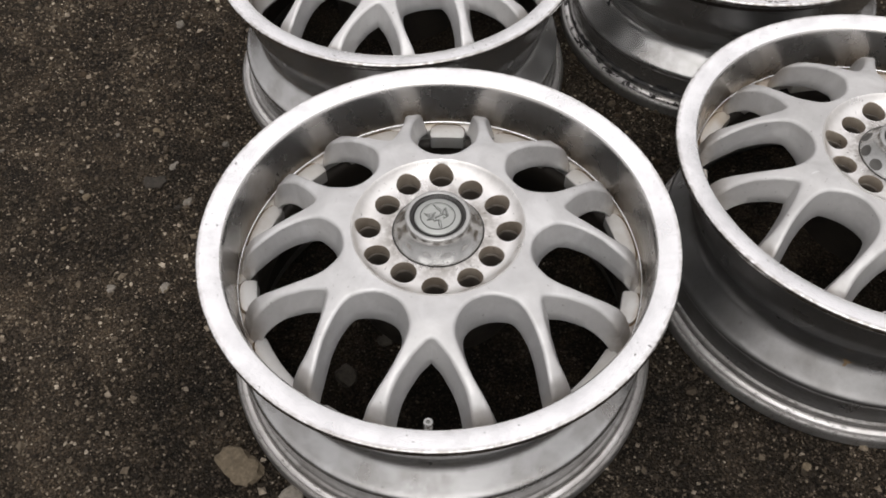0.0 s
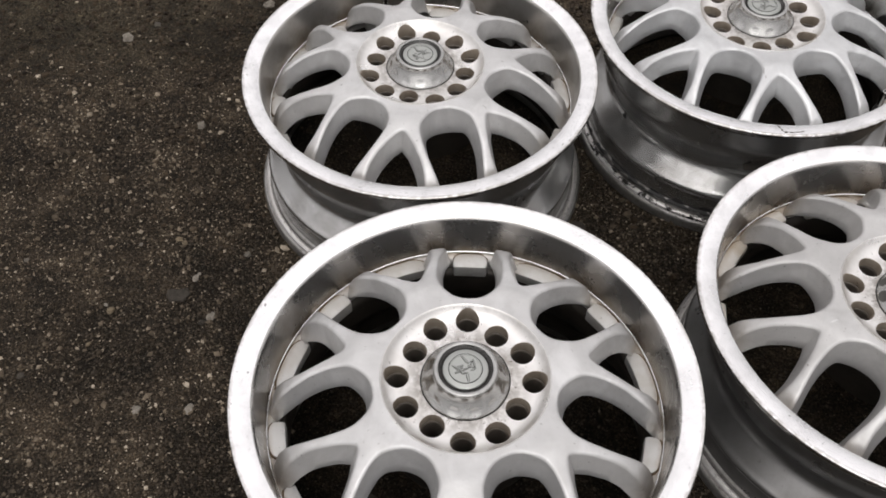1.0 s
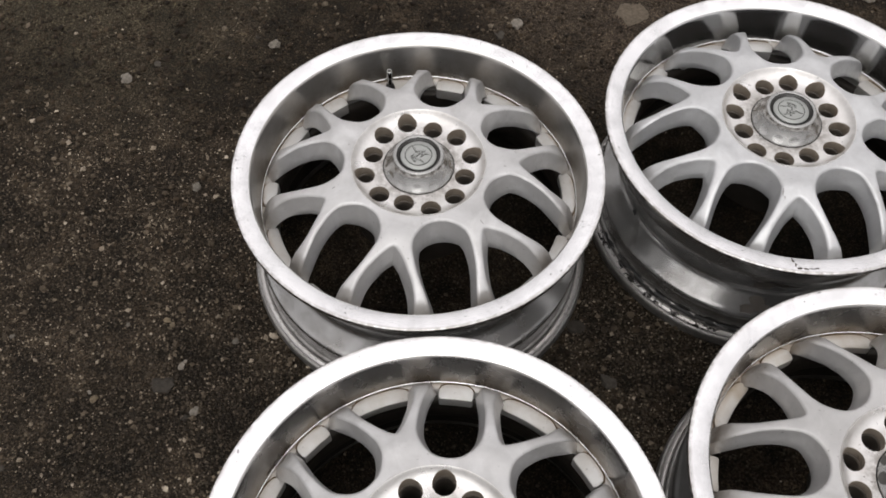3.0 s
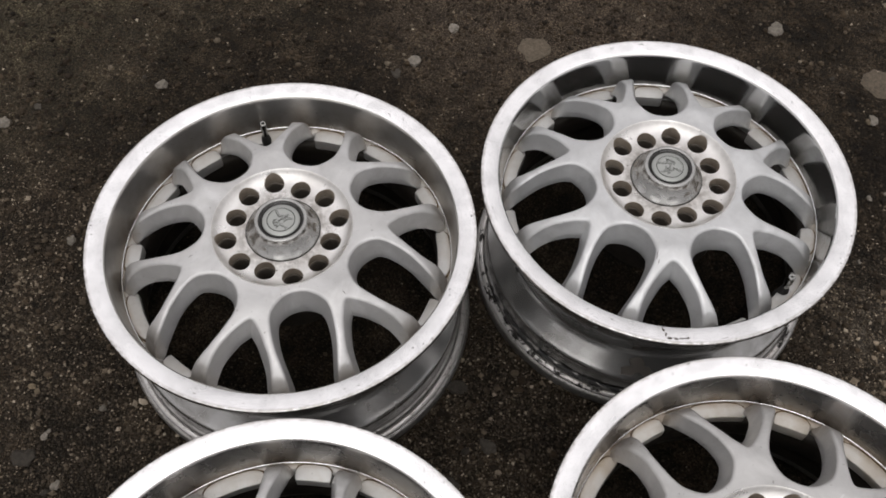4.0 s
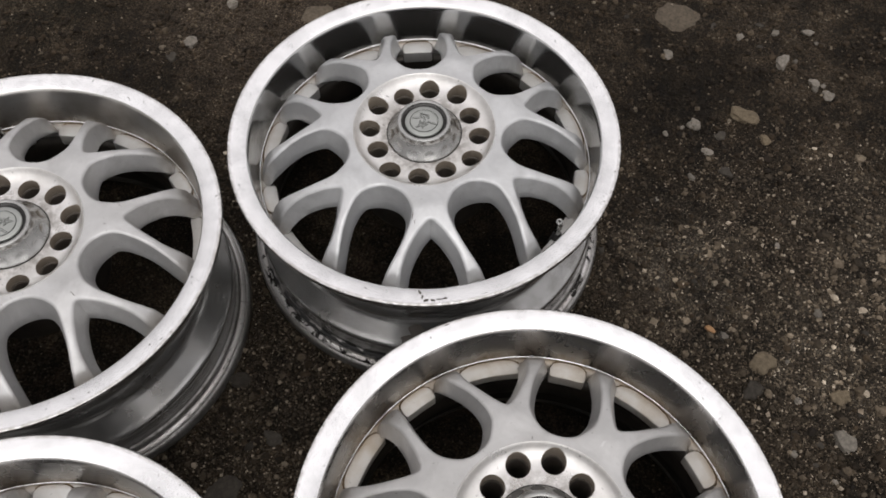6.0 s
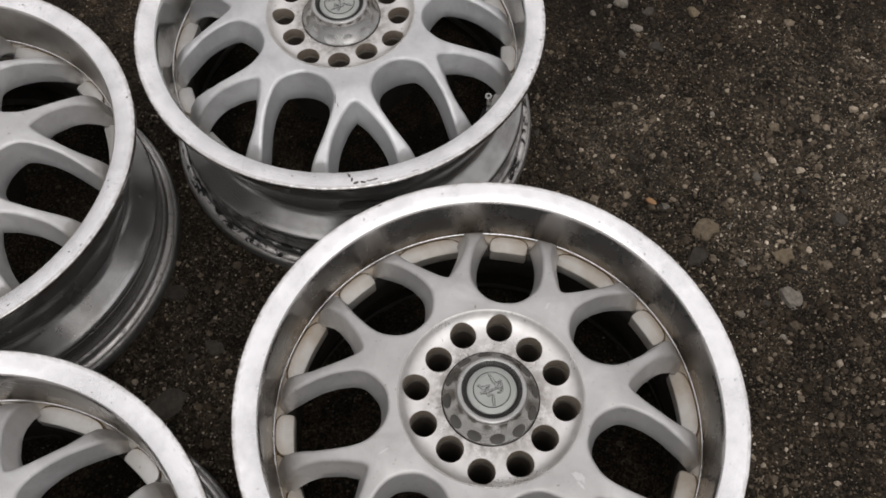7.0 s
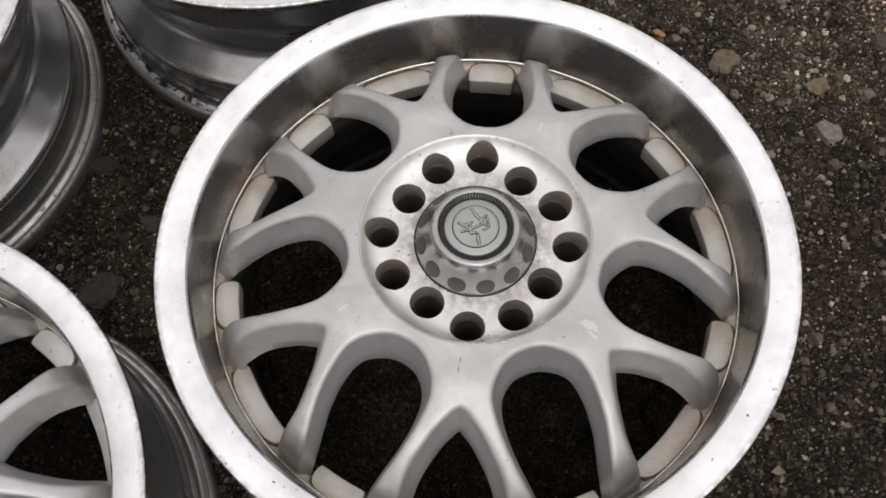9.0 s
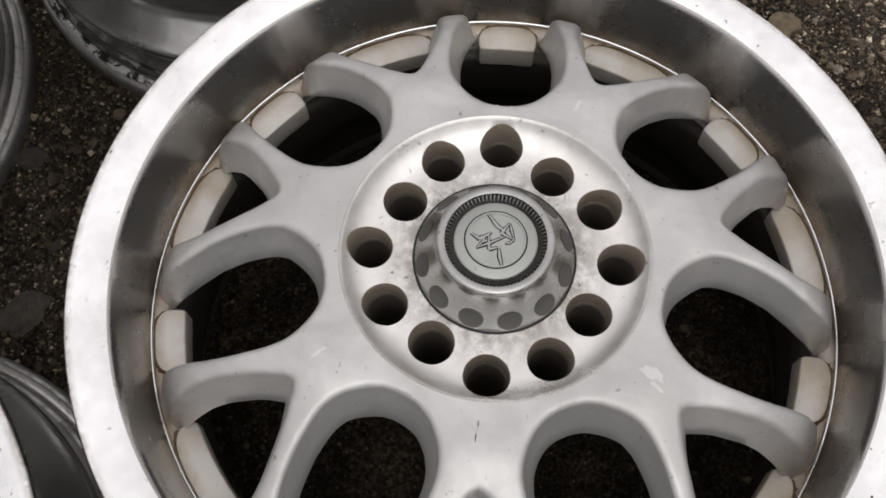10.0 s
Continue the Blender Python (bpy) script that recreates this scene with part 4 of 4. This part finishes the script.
def wall_radius(z):
    """Outermost radius of the rim's outside at a height."""
    best = 0.16
    for line in (RIM_OUTER, REAR_OUTER):
        for (r0, z0), (r1, z1) in zip(line, line[1:]):
            if min(z0, z1) <= z <= max(z0, z1) and z0 != z1:
                best = max(best, r0 + (r1 - r0) * (z - z0) / (z1 - z0))
    return best


def wall_mark(wheel, z, angle, along, across, seed, mat, label):
    """A torn patch of lost paint on the outside of the rim."""
    rng = random.Random(seed)
    bm = bmesh.new()
    n, rows = 26, []
    for i in range(4):
        ring = []
        for k in range(n):
            t = 2 * math.pi * k / n
            q = i / 3 * (0.75 + 0.3 * math.sin(3 * t + seed) + (rng.uniform(-0.18, 0.18) if i == 3 else 0))
            zz = z + 0.5 * across * q * math.sin(t)
            r = wall_radius(zz) + 0.0005
            a = radians(angle) + 0.5 * along * q * math.cos(t) / r
            ring.append(bm.verts.new((r * math.cos(a), r * math.sin(a), zz)))
        rows.append(ring)
    for a, b in zip(rows, rows[1:]):
        for k in range(n):
            bm.faces.new((a[k], b[k], b[(k + 1) % n], a[(k + 1) % n]))
    bmesh.ops.remove_doubles(bm, verts=bm.verts, dist=1e-6)
    part("scuff", bm, mat, wheel, label)


for i, (z, a, along, across) in enumerate([(0.0765, -117, 9, 7), (0.0240, -130, 26, 4), (0.0245, -118, 30, 5), (0.0255, -107, 34, 7), (0.0245, -98, 36, 6), (0.0255, -89, 34, 7), (0.0260, -80, 36, 9), (0.0265, -71, 34, 10), (0.0265, -63, 30, 9), (0.0250, -54, 30, 6), (0.0860, -125, 7, 4)]):
    wall_mark(wheels["C"], z, a, along / 1000, across / 1000, 60 + i, RUBBER, "black patch of lost paint")
wall_mark(wheels["A"], 0.0795, 0.0, 0.004, 0.004, 75, RUBBER, "small dark hole in the rim")
wall_mark(wheels["D"], 0.0774, -2.0, 0.007, 0.008, 76, GRIME, "rusty spot on the rim")
wall_mark(wheels["C"], 0.0640, -57, 0.040, 0.016, 72, SCUFF, "dark patch where the paint has peeled")
wall_mark(wheels["C"], 0.1000, -54, 0.060, 0.040, 71, SCUFF, "dark patch where the paint has peeled")

# ---- ground ----
def ground_sheet():
    fine = np.arange(-1.3, 1.9, 0.012)
    far = np.array([2.2, 3, 5, 9, 18, 40, 100, 300])
    xs = np.concatenate([-far[::-1], fine, far])
    X, Y = np.meshgrid(xs, xs)
    Z = ground_height(X, Y)
    n = len(xs)
    verts = np.stack([X.ravel(), Y.ravel(), Z.ravel()], 1)
    i = np.arange((n - 1) * n).reshape(n - 1, n)[:, :-1].ravel()
    faces = np.stack([i, i + 1, i + n + 1, i + n], 1)
    me = bpy.data.meshes.new("ground")
    me.from_pydata(verts.tolist(), [], faces.tolist())
    me.materials.append(GROUND)
    for p in me.polygons:
        p.use_smooth = True
    return tagged(new("ground", me), "dark damp asphalt worn to gravel and dirt", "ground", "", "structure")


ground_sheet()


def scatter(name, count, seed, middle, spread, top, bounds, density, base, quads, label, mat=GRAIN):
    """Loose and bedded chips: one sheet of small angular pieces."""
    rng = np.random.default_rng(seed)
    x = rng.uniform(bounds[0], bounds[1], count)
    y = rng.uniform(bounds[2], bounds[3], count)
    keep = rng.uniform(0, 1, count) < density(x, y)
    x, y = x[keep], y[keep]
    k, p = len(x), len(base)
    size = np.clip(np.exp(rng.normal(math.log(middle), spread, k)), 0.0004, top)
    v = base[None] * rng.uniform(0.6, 1.15, (k, p, 3)) * rng.uniform(0.7, 1.2, (k, 1, 3))
    q = rng.normal(size=(k, 4))
    q /= np.linalg.norm(q, axis=1)[:, None]
    w, a, b, c = q.T
    R = np.stack([1 - 2 * (b * b + c * c), 2 * (a * b - c * w), 2 * (a * c + b * w), 2 * (a * b + c * w), 1 - 2 * (a * a + c * c), 2 * (b * c - a * w), 2 * (a * c - b * w), 2 * (b * c + a * w), 1 - 2 * (a * a + b * b)], 1).reshape(k, 3, 3)
    v = np.einsum("kij,kpj->kpi", R, v) * size[:, None, None]
    v[:, :, 2] *= 0.75
    v[:, :, 0] += x[:, None]
    v[:, :, 1] += y[:, None]
    v[:, :, 2] += (ground_height(x, y) + size * 0.22)[:, None]
    m = quads.shape[1]
    f = (quads[None] + (np.arange(k) * p)[:, None, None]).reshape(-1, m)
    me = bpy.data.meshes.new(name)
    me.vertices.add(k * p)
    me.vertices.foreach_set("co", v.astype(np.float32).ravel())
    me.loops.add(len(f) * m)
    me.loops.foreach_set("vertex_index", f.astype(np.int32).ravel())
    me.polygons.add(len(f))
    me.polygons.foreach_set("loop_start", (np.arange(len(f)) * m).astype(np.int32))
    me.polygons.foreach_set("use_smooth", np.zeros(len(f), bool))
    me.update(calc_edges=True)
    me.materials.append(mat)
    return tagged(new(name, me), label, "gravel", "", "stuff")


OCTA = np.array([(1, 0, 0), (-1, 0, 0), (0, 1, 0), (0, -1, 0), (0, 0, 1), (0, 0, -1)], float)
OCTA_F = np.array([(0, 2, 4), (2, 1, 4), (1, 3, 4), (3, 0, 4), (2, 0, 5), (1, 2, 5), (3, 1, 5), (0, 3, 5)])
ico = bmesh.new()
bmesh.ops.create_icosphere(ico, subdivisions=1, radius=1.0)
ico.verts.index_update()
ICO = np.array([v.co[:] for v in ico.verts])
ICO_F = np.array([[v.index for v in f.verts] for f in ico.faces])
ico.free()


def clumps(x, y):
    """Uneven patches at three sizes; about -1 to 1."""
    wx, wy = x + 0.07 * np.sin(9.1 * y + 1.0), y + 0.07 * np.sin(8.3 * x + 2.0)
    return 0.55 * np.sin(5.3 * wx + 2 * np.sin(3.1 * wy)) * np.cos(4.7 * wy + 1.7 * np.sin(2.9 * wx)) + 0.45 * np.sin(17 * wx + 3 * np.sin(11 * wy)) * np.sin(15 * wy + 2.0) + 0.25 * np.sin(43 * wx + 2 * np.sin(29 * wy)) * np.sin(37 * wy)


def gravel_density(x, y):
    """Dense chips on the near side and in a drift beside the wheels; packed dirt with few chips beyond."""
    dirt = np.clip((y - 0.20 + 0.45 * np.clip(-x - 0.35, 0, 1) - 0.55 * np.clip(x - 0.12, 0, 0.36)) / 0.16, 0, 1)
    patchy = np.clip(0.35 + 1.6 * np.clip(x - 0.25, 0, 0.4), 0.35, 0.75)
    d = np.clip(0.70 + patchy * clumps(x, y), 0.10, 1) * (1 - 0.90 * dirt)
    for _, cx, cy, *_ in WHEELS:
        d = np.where(np.hypot(x - cx, y - cy) < 0.19, 0.035 * d, d)
    return d


def bare_soil(x, y):
    """Where the chips thin out, but not on the flat stones."""
    d = 1.15 - gravel_density(x, y)
    for cx, cy in ((-0.124, 0.587), (0.359, 0.694)):
        d = np.where(np.hypot(x - cx, y - cy) < 0.034, 0.0, d)
    for _, cx, cy, *_ in WHEELS:
        d = np.where(np.hypot(x - cx, y - cy) < 0.19, 0.04 * d, d)
    return d


scatter("gravel", 215000, 3, 0.00125, 0.55, 0.0055, (-0.95, 0.80, -0.70, 1.0), gravel_density, OCTA, OCTA_F, "fine grey and brown gravel chips bedded in dirt")
scatter("grit", 250000, 8, 0.00115, 0.32, 0.0022, (-0.90, 0.75, -0.60, 0.55), gravel_density, OCTA, OCTA_F, "fine dark and pale grit between the gravel chips")
scatter("soil", 62000, 12, 0.0017, 0.50, 0.0060, (-1.10, 0.80, -0.10, 1.05), bare_soil, ICO, ICO_F, "dark brown crumbs of damp soil on the packed dirt", CLOD)
scatter("pebbles", 42000, 5, 0.0022, 0.48, 0.0065, (-0.95, 0.80, -0.70, 1.0), lambda x, y: gravel_density(x, y) * np.clip(0.20 + 2.2 * (x - 0.25), 0.12, 1) * np.clip(1 + 2.5 * (y + 0.1), 0.3, 1), ICO, ICO_F, "small rounded pebbles among the gravel chips")


def stone(x, y, size, mat, flat, label, seed):
    """A worn stone bedded in the ground."""
    rng = random.Random(seed)
    bm = bmesh.new()
    bmesh.ops.create_icosphere(bm, subdivisions=3 if size > 0.015 else 2, radius=1.0)
    off = Vector((rng.uniform(0, 50), rng.uniform(0, 50), rng.uniform(0, 50)))
    sx, sy = rng.uniform(0.9, 1.15), rng.uniform(0.65, 0.9)
    for v in bm.verts:
        d = 1 + 0.45 * noise.noise(v.co * 1.0 + off) + 0.32 * noise.noise(v.co * 2.1 + off) + 0.10 * noise.noise(v.co * 5.0 + off)
        v.co = v.co * d
        v.co = Vector((v.co.x * sx, v.co.y * sy, (v.co.z if v.co.z < 0.55 else 0.55 + 0.35 * (v.co.z - 0.55)) * flat)) * size * 0.5
    me = bpy.data.meshes.new("stone")
    for f in bm.faces:
        f.smooth = False
    bm.to_mesh(me)
    bm.free()
    me.materials.append(mat)
    ob = tagged(new("stone", me), label, "stone", "stones lying on the ground")
    z = float(ground_height(np.array([x]), np.array([y]))[0])
    ob.matrix_basis = pose(x, y, z + size * 0.5 * flat * 0.25, 0, 0, rng.uniform(0, 360))
    return ob


PALE_L = "pale grey rounded stone bedded in the asphalt"
TAN_L = "tan brown stone lying on the asphalt"
FLUSH_L = "flat tan stone set flush in the packed dirt"
DULL_L = "dark grey stone half buried in dirt"
NEAR_STONES = [
    # the larger stone inside wheel A is "d", its shade put into the colour
    (-0.223, -0.458, 0.040, "t", 0.55), (-0.171, -0.466, 0.021, "p", 0.6), (-0.168, -0.344, 0.022, "d", 0.5), (-0.430, -0.320, 0.009, "p", 0.7),
    (-0.519, -0.221, 0.010, "t", 0.8), (-0.379, -0.304, 0.011, "p", 0.6), (-0.457, -0.180, 0.022, "d", 0.5), (-0.558, 0.072, 0.013, "p", 0.7),
    (0.248, -0.309, 0.010, "t", 0.7), (-0.147, -0.296, 0.016, "d", 0.5), (-0.741, 0.201, 0.018, "p", 0.8), (-0.580, 0.333, 0.018, "p", 0.8),
    (-0.411, -0.194, 0.011, "p", 0.6), (-0.242, 0.577, 0.018, "p", 0.8), (-0.273, 0.495, 0.021, "p", 0.5), (-0.288, 0.465, 0.016, "d", 0.5),
]
MIDDLE_STONES = [
    (-0.124, 0.587, 0.056, "f", 0.05), (-0.416, -0.204, 0.010, "d", 0.6), (-0.451, -0.152, 0.009, "p", 0.7), (-0.409, -0.103, 0.008, "p", 0.8),
    (-0.001, -0.001, 0.018, "d", 0.6), (-0.056, 0.054, 0.020, "d", 0.5), (0.199, 0.748, 0.021, "p", 0.5), (0.359, 0.694, 0.058, "f", 0.07),
    (0.349, 0.617, 0.016, "p", 0.6), (0.391, 0.505, 0.016, "p", 0.9), (0.432, 0.439, 0.017, "d", 0.6), (0.426, 0.219, 0.013, "o", 0.8),
    (-0.023, -0.013, 0.012, "d", 0.6), (0.452, 0.533, 0.029, "t", 0.5), (0.409, 0.466, 0.013, "p", 0.7), (0.479, 0.501, 0.016, "t", 0.7),
]
FAR_STONES = [
    (0.392, 0.423, 0.010, "p", 0.8), (0.564, 0.169, 0.021, "t", 0.6), (0.567, 0.122, 0.022, "p", 0.7), (0.484, 0.192, 0.026, "t", 0.45),
    (0.473, 0.157, 0.022, "d", 0.5), (0.628, 0.222, 0.018, "d", 0.6), (0.520, 0.157, 0.008, "p", 0.8), (0.560, 0.593, 0.015, "p", 0.7),
    (0.499, 0.641, 0.024, "p", 0.7), (0.541, 0.612, 0.015, "p", 0.7), (0.441, 0.215, 0.010, "p", 0.7), (0.546, -0.080, 0.008, "t", 0.8),
    (-0.034, -0.063, 0.030, "d", 0.25), (0.542, 0.266, 0.014, "p", 0.7),
]
FAR_PEBBLES = [
    (0.195, 0.743, 0.019, "p", 0.6), (0.288, 0.680, 0.008, "d", 0.7), (0.304, 0.656, 0.007, "p", 0.7), (0.345, 0.614, 0.012, "t", 0.5),
    (0.441, 0.674, 0.012, "p", 0.8), (0.469, 0.704, 0.011, "d", 0.6), (0.490, 0.695, 0.012, "p", 0.7), (0.470, 0.663, 0.008, "d", 0.7),
    (0.534, 0.705, 0.014, "p", 0.7), (0.546, 0.689, 0.007, "p", 0.7), (0.517, 0.647, 0.009, "p", 0.7), (0.542, 0.603, 0.012, "p", 0.7),
    (0.553, 0.610, 0.008, "p", 0.7), (0.426, 0.501, 0.007, "d", 0.6), (0.377, 0.499, 0.005, "p", 0.7), (0.356, 0.481, 0.007, "p", 0.7),
]
GRAVEL_STONES = [
    (0.424, 0.496, 0.016, "d", 0.4), (0.408, 0.467, 0.008, "d", 0.6), (0.479, 0.503, 0.012, "t", 0.6), (0.431, 0.437, 0.012, "d", 0.4),
    (0.354, 0.381, 0.007, "p", 0.7), (0.406, 0.687, 0.011, "d", 0.3), (0.187, 0.662, 0.008, "p", 0.6), (0.166, 0.644, 0.007, "d", 0.6),
    (0.254, 0.740, 0.005, "p", 0.6), (0.514, 0.781, 0.009, "d", 0.5), (0.388, 0.503, 0.012, "p", 0.8), (0.375, 0.497, 0.005, "p", 0.8),
    (0.355, 0.483, 0.008, "p", 0.7), (0.477, 0.503, 0.011, "d", 0.5), (0.542, 0.611, 0.014, "p", 0.7), (0.557, 0.599, 0.009, "p", 0.7),
]
RIGHT_STONES = [
    (0.429, 0.439, 0.012, "t", 0.3), (0.351, 0.379, 0.007, "d", 0.6), (0.295, 0.289, 0.011, "d", 0.5), (0.496, 0.345, 0.008, "p", 0.6),
    (0.404, 0.276, 0.008, "d", 0.6), (0.366, 0.272, 0.006, "d", 0.7), (0.437, 0.213, 0.009, "d", 0.6), (0.594, 0.254, 0.008, "d", 0.6),
    (0.618, 0.183, 0.008, "d", 0.6), (0.521, 0.157, 0.008, "d", 0.6), (0.517, 0.118, 0.009, "d", 0.6), (0.517, 0.097, 0.008, "p", 0.7),
    (0.543, 0.112, 0.008, "d", 0.6), (0.557, 0.076, 0.007, "p", 0.6), (0.584, 0.155, 0.009, "d", 0.6), (-0.495, -0.108, 0.008, "t", 0.6),
]
LEFT_STONES = [
    (-0.532, -0.130, 0.006, "p", 0.7), (-0.486, -0.111, 0.007, "t", 0.6), (-0.528, -0.216, 0.006, "p", 0.7), (-0.429, -0.324, 0.007, "p", 0.7),
    (-0.378, -0.306, 0.011, "t", 0.5), (-0.519, -0.267, 0.006, "t", 0.6), (-0.647, -0.190, 0.007, "p", 0.6), (-0.566, -0.322, 0.008, "d", 0.6),
    (-0.610, 0.338, 0.007, "d", 0.6), (-0.408, -0.096, 0.005, "p", 0.6), (-0.450, -0.145, 0.005, "p", 0.6), (-0.454, -0.066, 0.005, "t", 0.6),
    (-0.715, 0.240, 0.011, "d", 0.5), (0.522, 0.156, 0.009, "p", 0.6), (0.539, 0.090, 0.006, "d", 0.6),
]
LAST_STONES = [
    (0.509, 0.199, 0.006, "p", 0.6),
]
for i, (x, y, s, kind, flat) in enumerate(NEAR_STONES + MIDDLE_STONES + FAR_STONES + FAR_PEBBLES + GRAVEL_STONES + RIGHT_STONES + LEFT_STONES + LAST_STONES):
    mat, label = {"p": (PALE, PALE_L), "t": (TAN, TAN_L), "d": (DULL, DULL_L), "o": (ORANGE, "small orange brown stone lying on the gravel"), "f": (FLUSH, FLUSH_L)}[kind]
    stone(x, y, s, mat, flat, label, 100 + i)
